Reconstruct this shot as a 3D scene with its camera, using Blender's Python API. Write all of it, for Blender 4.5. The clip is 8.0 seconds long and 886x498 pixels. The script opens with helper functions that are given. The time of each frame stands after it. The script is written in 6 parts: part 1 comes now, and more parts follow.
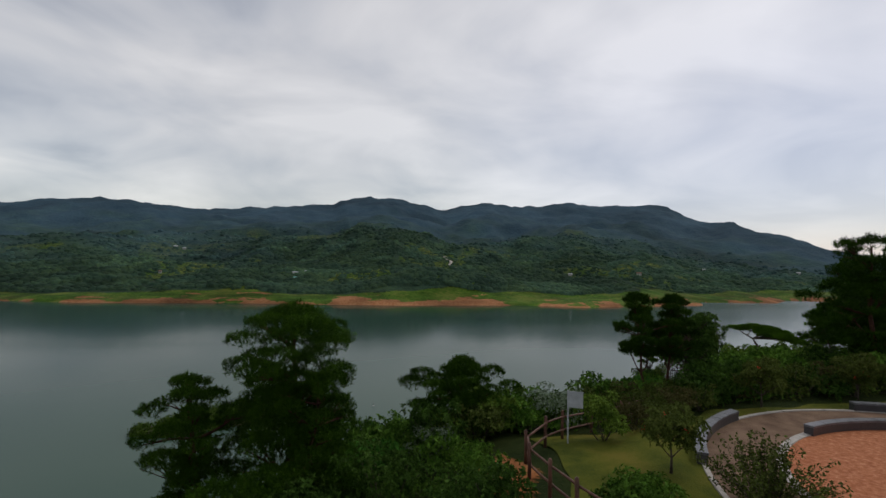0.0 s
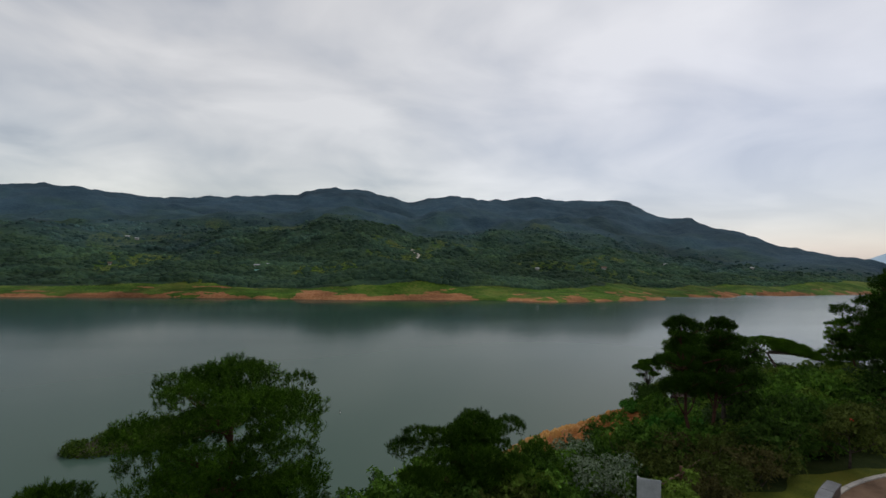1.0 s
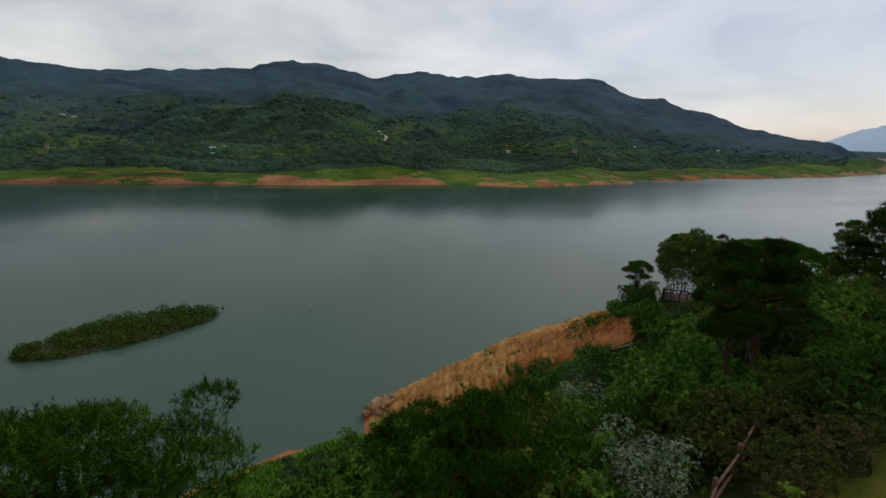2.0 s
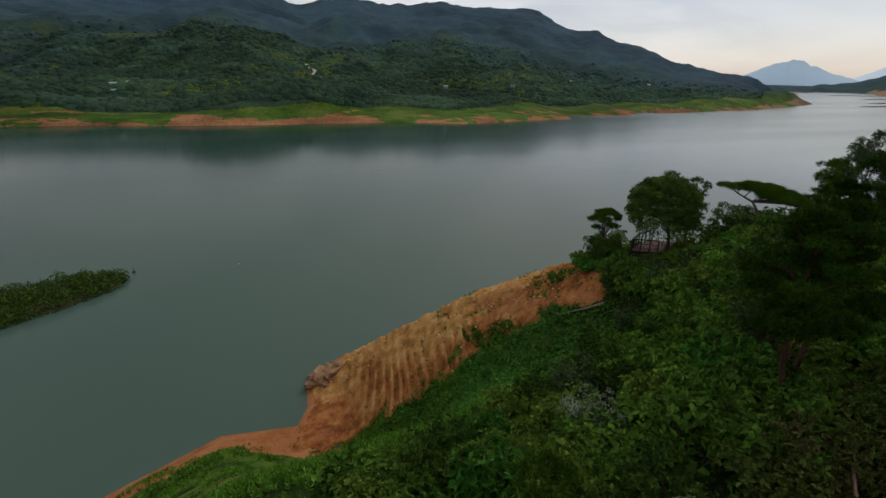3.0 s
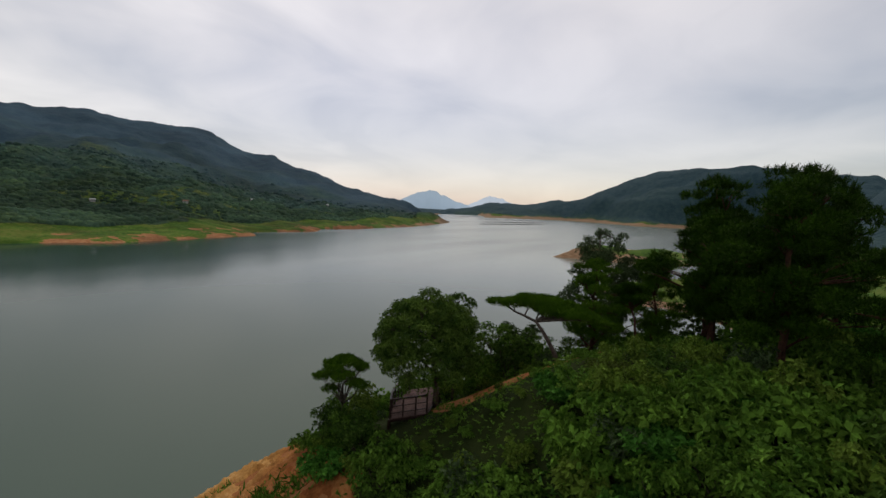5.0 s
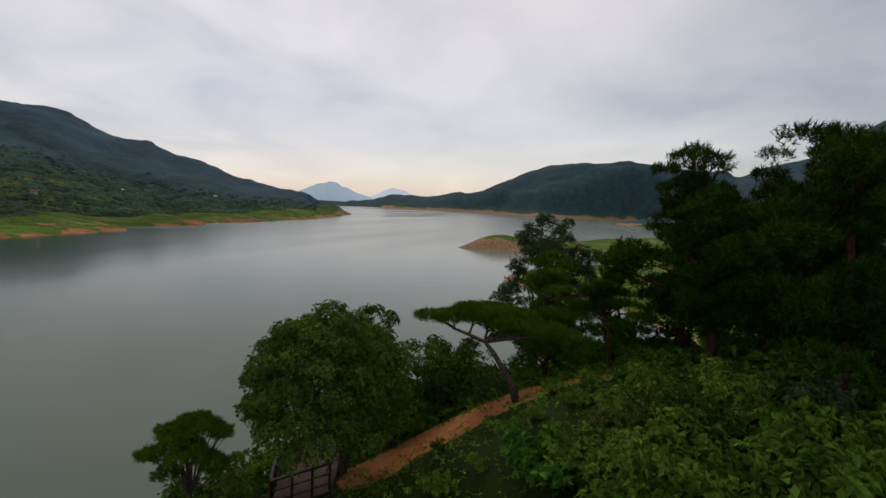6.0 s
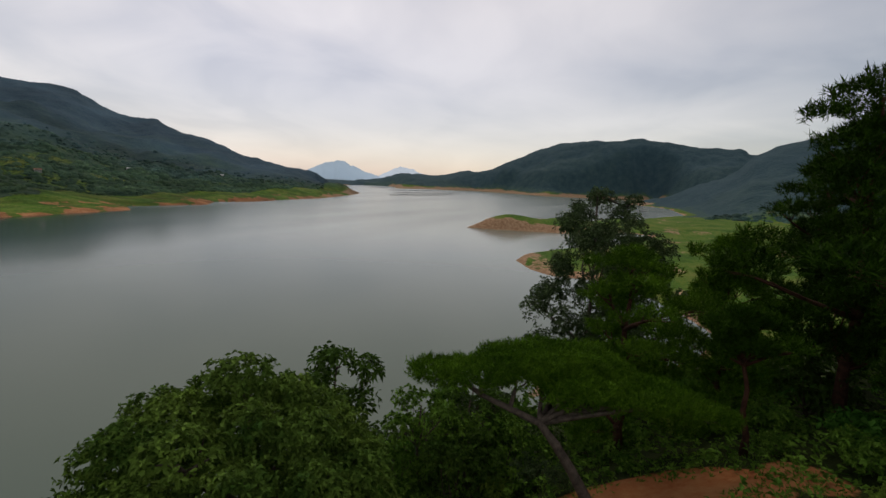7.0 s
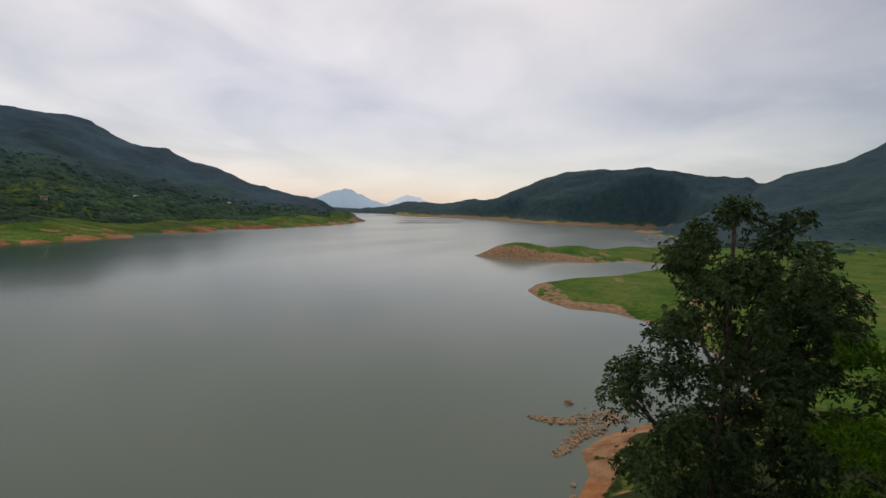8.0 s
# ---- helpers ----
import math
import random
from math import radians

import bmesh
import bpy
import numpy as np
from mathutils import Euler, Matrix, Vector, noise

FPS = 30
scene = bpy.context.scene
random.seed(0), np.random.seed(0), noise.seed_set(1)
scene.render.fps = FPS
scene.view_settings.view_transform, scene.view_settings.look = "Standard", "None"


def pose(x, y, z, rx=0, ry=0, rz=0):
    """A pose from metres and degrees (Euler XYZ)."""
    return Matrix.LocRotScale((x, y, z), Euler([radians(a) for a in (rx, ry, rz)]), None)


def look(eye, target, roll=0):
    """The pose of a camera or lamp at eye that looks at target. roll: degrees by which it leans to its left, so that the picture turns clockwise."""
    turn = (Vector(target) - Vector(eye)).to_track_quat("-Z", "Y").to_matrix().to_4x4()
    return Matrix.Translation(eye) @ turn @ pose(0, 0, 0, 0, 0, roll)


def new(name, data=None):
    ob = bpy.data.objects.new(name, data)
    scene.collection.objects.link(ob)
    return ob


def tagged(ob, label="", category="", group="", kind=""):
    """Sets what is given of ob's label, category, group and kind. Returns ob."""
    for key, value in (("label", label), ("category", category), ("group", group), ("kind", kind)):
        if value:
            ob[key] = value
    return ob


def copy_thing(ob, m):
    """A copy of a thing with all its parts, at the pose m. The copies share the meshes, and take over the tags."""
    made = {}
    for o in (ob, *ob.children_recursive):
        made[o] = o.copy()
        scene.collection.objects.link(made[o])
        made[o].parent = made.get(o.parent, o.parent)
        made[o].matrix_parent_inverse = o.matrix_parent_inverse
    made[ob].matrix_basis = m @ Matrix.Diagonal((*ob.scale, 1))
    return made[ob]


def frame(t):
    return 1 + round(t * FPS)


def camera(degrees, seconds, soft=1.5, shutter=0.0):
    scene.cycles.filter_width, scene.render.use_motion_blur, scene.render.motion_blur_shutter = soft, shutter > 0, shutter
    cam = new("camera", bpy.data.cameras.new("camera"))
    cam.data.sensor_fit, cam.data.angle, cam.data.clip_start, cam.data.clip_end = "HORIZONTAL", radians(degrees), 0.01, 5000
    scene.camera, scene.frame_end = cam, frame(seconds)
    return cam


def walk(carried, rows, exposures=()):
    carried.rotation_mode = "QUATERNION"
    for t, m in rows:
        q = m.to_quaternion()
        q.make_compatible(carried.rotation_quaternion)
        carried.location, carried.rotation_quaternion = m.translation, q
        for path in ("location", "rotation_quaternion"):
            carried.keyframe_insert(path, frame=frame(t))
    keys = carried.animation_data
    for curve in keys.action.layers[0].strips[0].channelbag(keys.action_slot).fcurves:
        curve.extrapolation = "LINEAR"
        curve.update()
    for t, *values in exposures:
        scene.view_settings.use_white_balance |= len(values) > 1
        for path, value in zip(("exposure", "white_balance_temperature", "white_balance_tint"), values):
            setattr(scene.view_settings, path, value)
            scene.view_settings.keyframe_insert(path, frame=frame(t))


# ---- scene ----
cam = camera(87.0, 8.0)

PATH = [
    (0, (2.04, -1.772, 36.957), (2.302, 0.21, 37.014), 0.8),
    (0.5, (1.39, 1.842, 37.566), (1.752, 3.808, 37.597), 0.9),
    (1, (1.351, 5.598, 38.125), (1.755, 7.556, 38.152), 1.2),
    (1.5, (1.551, 9.094, 38.534), (2.0, 11.042, 38.47), 1.1),
    (2, (2.055, 12.707, 39.072), (2.585, 14.578, 38.607), 1.4),
    (2.2, (2.201, 14.068, 39.071), (2.779, 15.876, 38.439), 1.4),
    (3.3, (4.689, 22.44, 38.132), (5.536, 24.111, 37.433), 2.1),
    (3.5, (5.523, 24.18, 37.807), (6.468, 25.825, 37.173), 2.2),
    (4, (8.15, 28.513, 36.91), (9.403, 29.999, 36.439), 2.6),
    (4.5, (11.435, 32.486, 36.081), (12.984, 33.717, 35.79), 2.9),
    (4.7, (12.871, 33.772, 35.956), (14.5, 34.91, 35.723), 3.1),
    (6, (22.932, 40.224, 34.947), (24.825, 40.841, 34.757), 3.1),
    (6.5, (27.289, 41.865, 34.682), (29.189, 42.455, 34.48), 3.1),
    (7, (31.912, 43.42, 34.511), (33.785, 44.063, 34.231), 3.1),
    (7.5, (36.115, 45.17, 34.235), (37.977, 45.818, 33.9), 3.2),
    (8, (40.941, 47.138, 33.848), (42.815, 47.816, 33.685), 3.1),
]
walk(cam, [(t, look(e, a, r)) for t, e, a, r in PATH], [(0, -0.1, 6550, 9), (1.2, -0.1, 6550, 8), (2.2, -0.08, 6600, 8), (3.5, -0.06, 6700, 9), (4.5, -0.03, 6850, 10), (6.0, -0.05, 7000, 12), (8.0, -0.02, 7050, 12)])

# ---- world and light ----
world = bpy.data.worlds.new("overcast_sky")
scene.world = world
world.use_nodes = True
wn, wl = world.node_tree.nodes, world.node_tree.links
wn.clear()
SUN_EL, SUN_AZ = radians(48), radians(75)


def wnode(kind, **vals):
    n = wn.new(kind)
    for k, v in vals.items():
        n.inputs[k].default_value = v
    return n


def wmath(op, a, b=None):
    n = wn.new("ShaderNodeMath")
    n.operation = op
    for i, v in enumerate((a, b)):
        if v is None:
            continue
        if isinstance(v, (int, float)):
            n.inputs[i].default_value = v
        else:
            wl.new(v, n.inputs[i])
    return n.outputs[0]


sky = wn.new("ShaderNodeTexSky")
sky.sky_type, sky.sun_disc = "NISHITA", False
sky.sun_elevation, sky.sun_rotation = SUN_EL, SUN_AZ
sky_bg = wnode("ShaderNodeBackground", Strength=0.05)
wl.new(sky.outputs[0], sky_bg.inputs[0])
tc = wn.new("ShaderNodeTexCoord")
sep = wn.new("ShaderNodeSeparateXYZ")
wl.new(tc.outputs["Generated"], sep.inputs[0])
up = wmath("ADD", wmath("MAXIMUM", sep.outputs[2], 0.0), 0.24)
plan = wn.new("ShaderNodeCombineXYZ")
wl.new(wmath("DIVIDE", sep.outputs[0], up), plan.inputs[0])
wl.new(wmath("DIVIDE", sep.outputs[1], up), plan.inputs[1])
plan.inputs[2].default_value = 3.7
big = wnode("ShaderNodeTexNoise", Scale=0.75, Detail=4.0, Roughness=0.45, Distortion=0.6)
wl.new(plan.outputs[0], big.inputs["Vector"])
puffs = wnode("ShaderNodeTexNoise", Scale=1.7, Detail=5.0, Roughness=0.48, Distortion=0.5)
wl.new(plan.outputs[0], puffs.inputs["Vector"])
cover = wmath("ADD", wmath("MULTIPLY", big.outputs[0], 0.6), wmath("MULTIPLY", puffs.outputs[0], 0.4))
# the cloud is thinnest round the hidden sun
thin = wn.new("ShaderNodeVectorMath")
thin.operation = "DOT_PRODUCT"
wl.new(tc.outputs["Generated"], thin.inputs[0])
thin.inputs[1].default_value = (0.47, 0.66, 0.58)
thinf = wnode("ShaderNodeMapRange")
for i, v in ((1, 0.62), (2, 1.0), (3, -0.02), (4, 0.06)):
    thinf.inputs[i].default_value = v
wl.new(thin.outputs["Value"], thinf.inputs[0])
cover = wmath("ADD", cover, thinf.outputs[0])
ramp = wn.new("ShaderNodeValToRGB")
ramp.color_ramp.elements[0].position, ramp.color_ramp.elements[0].color = 0.405, (0.30, 0.295, 0.305, 1)
ramp.color_ramp.elements[1].position, ramp.color_ramp.elements[1].color = 0.61, (0.72, 0.675, 0.635, 1)
for p_, c_ in ((0.46, (0.43, 0.415, 0.41, 1)), (0.54, (0.585, 0.55, 0.52, 1))):
    ramp.color_ramp.elements.new(p_).color = c_
wl.new(cover, ramp.inputs[0])
# a thin warm break in the cloud low over the valley's end
low = wnode("ShaderNodeMapRange")
for i, v in ((1, 0.55), (2, 0.02), (3, 0.0), (4, 0.9)):
    low.inputs[i].default_value = v
wl.new(sep.outputs[2], low.inputs[0])
side = wn.new("ShaderNodeVectorMath")
side.operation = "DOT_PRODUCT"
wl.new(tc.outputs["Generated"], side.inputs[0])
side.inputs[1].default_value = (0.86, 0.5, 0.0)
sidef = wnode("ShaderNodeMapRange")
for i, v in ((1, 0.55), (2, 1.0), (3, 0.0), (4, 0.9)):
    sidef.inputs[i].default_value = v
wl.new(side.outputs["Value"], sidef.inputs[0])
warm = wn.new("ShaderNodeMix")
warm.data_type = "RGBA"
wl.new(wmath("MULTIPLY", low.outputs[0], sidef.outputs[0]), warm.inputs[0])
wl.new(ramp.outputs[0], warm.inputs[6])
warm.inputs[7].default_value = (0.36, 0.33, 0.41, 1)
# heavier cloud towards the south-east
heavy = wn.new("ShaderNodeVectorMath")
heavy.operation = "DOT_PRODUCT"
wl.new(tc.outputs["Generated"], heavy.inputs[0])
heavy.inputs[1].default_value = (0.80, -0.60, 0.0)
heavyf = wnode("ShaderNodeMapRange")
for i, v in ((1, 0.15), (2, 1.0), (3, 1.0), (4, 0.52)):
    heavyf.inputs[i].default_value = v
wl.new(heavy.outputs["Value"], heavyf.inputs[0])
cloud_bg = wnode("ShaderNodeBackground", Strength=1.0)
north = wn.new("ShaderNodeVectorMath")
north.operation = "DOT_PRODUCT"
wl.new(tc.outputs["Generated"], north.inputs[0])
north.inputs[1].default_value = (-0.1, 0.995, 0.0)
northf = wnode("ShaderNodeMapRange")
for i, v in ((1, 0.90), (2, 1.0), (3, 1.0), (4, 0.82)):
    northf.inputs[i].default_value = v
wl.new(north.outputs["Value"], northf.inputs[0])
wl.new(wmath("MULTIPLY", heavyf.outputs[0], northf.outputs[0]), cloud_bg.inputs[1])
wl.new(warm.outputs[2], cloud_bg.inputs[0])
both = wn.new("ShaderNodeAddShader")
wl.new(sky_bg.outputs[0], both.inputs[0])
wl.new(cloud_bg.outputs[0], both.inputs[1])
wout = wn.new("ShaderNodeOutputWorld")
wl.new(both.outputs[0], wout.inputs[0])

sun = new("sun", bpy.data.lights.new("sun", "SUN"))
sun.data.energy, sun.data.angle, sun.data.color = 0.6, radians(18), (1.0, 0.96, 0.9)
sun.matrix_world = look((0, 0, 300), (-300 * math.sin(SUN_AZ) / math.tan(SUN_EL), -300 * math.cos(SUN_AZ) / math.tan(SUN_EL), 0))


# ---- materials ----
def ramp_of(nt, stops):
    r = nt.nodes.new("ShaderNodeValToRGB")
    e = r.color_ramp.elements
    while len(e) < len(stops):
        e.new(0.5)
    for el, (p, c) in zip(e, stops):
        el.position, el.color = p, (*c, 1)
    return r


def surface(name, stops, scale=4.0, rough=0.8, bump=0.3, fine=30.0, depth=0.02, metal=0.0, island=0.0, coord="Object", rnd=0.0):
    """Noise-coloured surface: stops over a two-scale noise, fine relief, value shifts per island or object."""
    m = bpy.data.materials.new(name)
    m.use_nodes = True
    nt = m.node_tree
    n, l = nt.nodes, nt.links
    b = n["Principled BSDF"]
    b.inputs["Roughness"].default_value, b.inputs["Metallic"].default_value = rough, metal
    if rough >= 0.7:
        b.inputs["Specular IOR Level"].default_value = 0.15
    t = n.new("ShaderNodeTexCoord")
    a = n.new("ShaderNodeTexNoise")
    a.inputs["Scale"].default_value, a.inputs["Detail"].default_value, a.inputs["Roughness"].default_value = scale, 5, 0.6
    f = n.new("ShaderNodeTexNoise")
    f.inputs["Scale"].default_value, f.inputs["Detail"].default_value = fine, 4
    l.new(t.outputs[coord], a.inputs["Vector"])
    l.new(t.outputs[coord], f.inputs["Vector"])
    mx = n.new("ShaderNodeMath")
    mx.operation = "MULTIPLY_ADD"
    l.new(f.outputs[0], mx.inputs[0])
    mx.inputs[1].default_value = 0.35
    l.new(a.outputs[0], mx.inputs[2])
    sub = n.new("ShaderNodeMath")
    sub.operation = "SUBTRACT"
    l.new(mx.outputs[0], sub.inputs[0])
    sub.inputs[1].default_value = 0.175
    r = ramp_of(nt, stops)
    l.new(sub.outputs[0], r.inputs[0])
    colour = r.outputs[0]
    for amount, kind, sock in ((island, "ShaderNodeNewGeometry", "Random Per Island"), (rnd, "ShaderNodeObjectInfo", "Random")):
        if amount:
            g = n.new(kind)
            mr = n.new("ShaderNodeMapRange")
            l.new(g.outputs[sock], mr.inputs[0])
            mr.inputs[3].default_value, mr.inputs[4].default_value = 1 - amount, 1 + amount
            hs = n.new("ShaderNodeHueSaturation")
            l.new(mr.outputs[0], hs.inputs["Value"])
            l.new(colour, hs.inputs["Color"])
            colour = hs.outputs[0]
    l.new(colour, b.inputs["Base Color"])
    bp = n.new("ShaderNodeBump")
    bp.inputs["Strength"].default_value, bp.inputs["Distance"].default_value = bump, depth
    l.new(f.outputs[0], bp.inputs["Height"])
    l.new(bp.outputs[0], b.inputs["Normal"])
    return m


def leaf_material(name, dark, light, rough=0.5, island=0.5, rnd=0.14, glow=0.25):
    """Leaves: colour by a slow noise and by leaf, a share of light passing through."""
    m = surface(name, [(0.3, dark), (0.7, light)], scale=0.9, rough=rough, bump=0.0, fine=9.0, island=island, rnd=rnd)
    nt = m.node_tree
    n, l = nt.nodes, nt.links
    b, out = n["Principled BSDF"], n["Material Output"]
    b.inputs["Specular IOR Level"].default_value = 0.03
    tr = n.new("ShaderNodeBsdfTranslucent")
    l.new(b.inputs["Base Color"].links[0].from_socket, tr.inputs[0])
    mix = n.new("ShaderNodeMixShader")
    mix.inputs[0].default_value = glow
    l.new(b.outputs[0], mix.inputs[1])
    l.new(tr.outputs[0], mix.inputs[2])
    l.new(mix.outputs[0], out.inputs[0])
    return m


M_PINE = leaf_material("pine_needles", (0.010, 0.030, 0.002), (0.037, 0.082, 0.006), rough=0.55, glow=0.06)
M_PINE_MID = leaf_material("pine_needles_mid", (0.016, 0.044, 0.003), (0.054, 0.115, 0.008), rough=0.55, glow=0.06)
M_PINE_LIGHT = leaf_material("pine_needles_light", (0.028, 0.075, 0.004), (0.088, 0.180, 0.012), rough=0.55, glow=0.08)
M_LEAF = leaf_material("broad_leaf", (0.038, 0.098, 0.012), (0.150, 0.275, 0.038))
M_LEAF_DARK = leaf_material("dark_broad_leaf", (0.026, 0.062, 0.010), (0.072, 0.135, 0.022))
M_ZELKOVA = leaf_material("olive_zelkova_leaf", (0.032, 0.076, 0.013), (0.130, 0.205, 0.035))
M_LEAF_YEL = leaf_material("yellow_green_leaf", (0.070, 0.130, 0.016), (0.190, 0.280, 0.045))
M_LEAF_SILVER = leaf_material("silver_leaf", (0.11, 0.155, 0.095), (0.27, 0.33, 0.22))
M_LEAF_GREY = leaf_material("grey_green_leaf", (0.036, 0.066, 0.026), (0.100, 0.148, 0.058), rough=0.4)
M_LEAF_OLIVE = leaf_material("olive_leaf", (0.050, 0.074, 0.014), (0.115, 0.145, 0.032))
M_LEAF_BROWN = leaf_material("brownish_leaf", (0.058, 0.058, 0.018), (0.125, 0.115, 0.040))
M_RAFT = leaf_material("raft_plants", (0.030, 0.066, 0.010), (0.095, 0.150, 0.022))
M_VINE = leaf_material("vine_leaf", (0.032, 0.115, 0.016), (0.090, 0.235, 0.034))
M_GRASS = leaf_material("grass_blade", (0.060, 0.160, 0.014), (0.150, 0.300, 0.036))
M_BARK_RED = surface("red_pine_bark", [(0.3, (0.032, 0.017, 0.012)), (0.6, (0.090, 0.042, 0.027))], scale=6, fine=40, bump=0.8, rough=0.9)
M_BARK = surface("grey_bark", [(0.3, (0.035, 0.028, 0.022)), (0.65, (0.12, 0.095, 0.075))], scale=6, fine=40, bump=0.8, rough=0.9)
M_DEADWOOD = surface("bleached_wood", [(0.3, (0.16, 0.12, 0.09)), (0.7, (0.38, 0.31, 0.25))], scale=5, fine=45, bump=0.6)
M_TIMBER = surface("brown_stained_timber", [(0.3, (0.07, 0.03, 0.018)), (0.7, (0.17, 0.075, 0.045))], scale=3, fine=50, bump=0.4, rough=0.65, rnd=0.15)
M_DECK = surface("weathered_deck_boards", [(0.3, (0.075, 0.042, 0.036)), (0.7, (0.155, 0.098, 0.086))], scale=2, fine=60, bump=0.4, rnd=0.18)
M_RAIL = surface("dark_red_rail_paint", [(0.3, (0.018, 0.008, 0.006)), (0.7, (0.045, 0.018, 0.014))], scale=3, fine=60, bump=0.3, rough=0.5)
M_STONE = surface("tan_stone", [(0.3, (0.15, 0.095, 0.055)), (0.7, (0.38, 0.265, 0.165))], scale=2, fine=14, bump=0.8, rnd=0.2, island=0.2)
M_ROCK = surface("brown_bedrock", [(0.3, (0.17, 0.085, 0.04)), (0.55, (0.33, 0.19, 0.10)), (0.75, (0.50, 0.35, 0.22))], scale=1.3, fine=9, bump=1.0, depth=0.06, rnd=0.25)


# ---- mesh tools ----
def mesh_object(name, verts, faces, material, parent=None, smooth=False):
    me = bpy.data.meshes.new(name)
    verts = np.asarray(verts, dtype=np.float32)
    if isinstance(faces, np.ndarray):
        k = faces.shape[1]
        me.vertices.add(len(verts))
        me.vertices.foreach_set("co", verts.ravel())
        me.loops.add(faces.size)
        me.loops.foreach_set("vertex_index", faces.astype(np.int32).ravel())
        me.polygons.add(len(faces))
        me.polygons.foreach_set("loop_start", np.arange(0, faces.size, k, dtype=np.int32))
        me.update(calc_edges=True)
    else:
        me.from_pydata(verts.tolist(), [], [list(f) for f in faces])
    me.polygons.foreach_set("use_smooth", np.full(len(me.polygons), smooth))
    if material:
        me.materials.append(material)
    ob = new(name, me)
    ob.parent = parent
    return ob


def part(name, bm, material, parent, label=""):
    """A bmesh as one mesh object under a thing or a part."""
    me = bpy.data.meshes.new(name)
    bm.to_mesh(me)
    bm.free()
    me.materials.append(material)
    ob = new(name, me)
    ob.parent = parent
    return tagged(ob, label) if label else ob


def root(name, place, label, category, group="", kind="", turn=0.0, scale=1.0):
    ob = new(name)
    ob.empty_display_size = 0.2
    ob.matrix_world = Matrix.LocRotScale(place, Euler((0, 0, turn)), (scale,) * 3)
    return tagged(ob, label, category, group, kind)


def box_bm(size, place=(0, 0, 0), bevel=0.0, bm=None, rot=None):
    bm = bm or bmesh.new()
    m = Matrix.Translation(place) @ (rot or Matrix.Identity(4)) @ Matrix.Diagonal((*size, 1))
    made = bmesh.ops.create_cube(bm, size=1, matrix=m)
    if bevel:
        edges = {e for v in made["verts"] for e in v.link_edges}
        bmesh.ops.bevel(bm, geom=list(edges), offset=bevel, segments=2, affect="EDGES")
    return bm


def tube(points, radii, sides=7, rng=None, rough=0.0):
    """A closed tapered tube along points: verts and faces."""
    pts = [Vector(p) for p in points]
    verts, faces = [], []
    for i, p in enumerate(pts):
        d = (pts[min(i + 1, len(pts) - 1)] - pts[max(i - 1, 0)]).normalized()
        a = d.orthogonal().normalized() if abs(d.z) > 0.95 else d.cross(Vector((0, 0, 1))).normalized()
        b = d.cross(a)
        for k in range(sides):
            w = 2 * math.pi * k / sides
            r = radii[i] * (1 + (rng.uniform(-rough, rough) if rng else 0))
            verts.append(p + (a * math.cos(w) + b * math.sin(w)) * r)
    for i in range(len(pts) - 1):
        for k in range(sides):
            q = (k + 1) % sides
            faces.append((i * sides + k, i * sides + q, (i + 1) * sides + q, (i + 1) * sides + k))
    faces.append(tuple(range(sides))[::-1])
    faces.append(tuple(range((len(pts) - 1) * sides, len(pts) * sides)))
    return verts, faces


def join_shapes(shapes):
    verts, faces = [], []
    for v, f in shapes:
        o = len(verts)
        verts += list(v)
        faces += [tuple(i + o for i in q) for q in f]
    return verts, faces


def lattice(x, y, seed):
    """Smooth value noise in the plan, -1 to 1, for arrays."""
    table = np.random.RandomState(seed).uniform(-1, 1, (128, 128))
    ix, iy = np.floor(x).astype(int), np.floor(y).astype(int)
    fx, fy = x - ix, y - iy
    fx, fy = fx * fx * (3 - 2 * fx), fy * fy * (3 - 2 * fy)
    ix, iy, jx, jy = ix % 128, iy % 128, (ix + 1) % 128, (iy + 1) % 128
    return (table[ix, iy] * (1 - fx) + table[jx, iy] * fx) * (1 - fy) + (table[ix, jy] * (1 - fx) + table[jx, jy] * fx) * fy


def fractal(x, y, seed, octaves=4, gain=0.5):
    s, a = 0, 1
    for o in range(octaves):
        s = s + a * lattice(x * 2 ** o + 17 * o, y * 2 ** o + 31 * o, seed + o)
        a *= gain
    return s


# ---- ground: one sheet from the park to the hills ----
HUB = (20.0, 30.0)
NORTH_SHORE = [(-3500, 900), (-1500, 620), (-700, 500), (-420, 440), (-311, 431), (-259, 417), (-193, 412), (-127, 413), (-34, 400), (15, 394), (115, 396), (150, 388), (171, 376), (228, 386), (300, 398),
               (325, 436), (400, 424), (443, 457), (500, 446), (567, 461), (678, 474), (800, 512), (966, 572), (1023, 600), (1060, 640), (1350, 860), (1800, 1120), (2250, 1290)]
SOUTH_SHORE = [(2420, 1215), (2250, 1080), (1900, 925), (2300, 850), (2560, 740), (2500, 580), (2230, 330), (2350, 120), (2500, -150), (2100, -260), (1740, -60), (1670, -12), (1560, -40), (1326, -104), (950, -87),
               (700, 5), (560, 70), (470, 130), (425, 150), (392, 149), (396, 122), (408, 80), (422, 55), (470, 30), (455, 6), (425, 8), (336, 47), (304, 69), (276, 81), (251, 82), (230, 72), (220, 62),
               (221, 46), (214, 36), (190, 22), (160, 14), (138, 24), (124, 40), (117, 46), (110, 49), (104, 47.6), (98, 48.6), (91, 54), (80, 64), (60, 77), (40, 83), (24, 81), (13, 78), (8, 74), (7.6, 69), (6, 66), (-2, 67.5), (-12, 63), (-24, 52), (-42, 28), (-70, -10), (-600, -120), (-3500, -600)]
LAKE = np.array(NORTH_SHORE + SOUTH_SHORE, float)


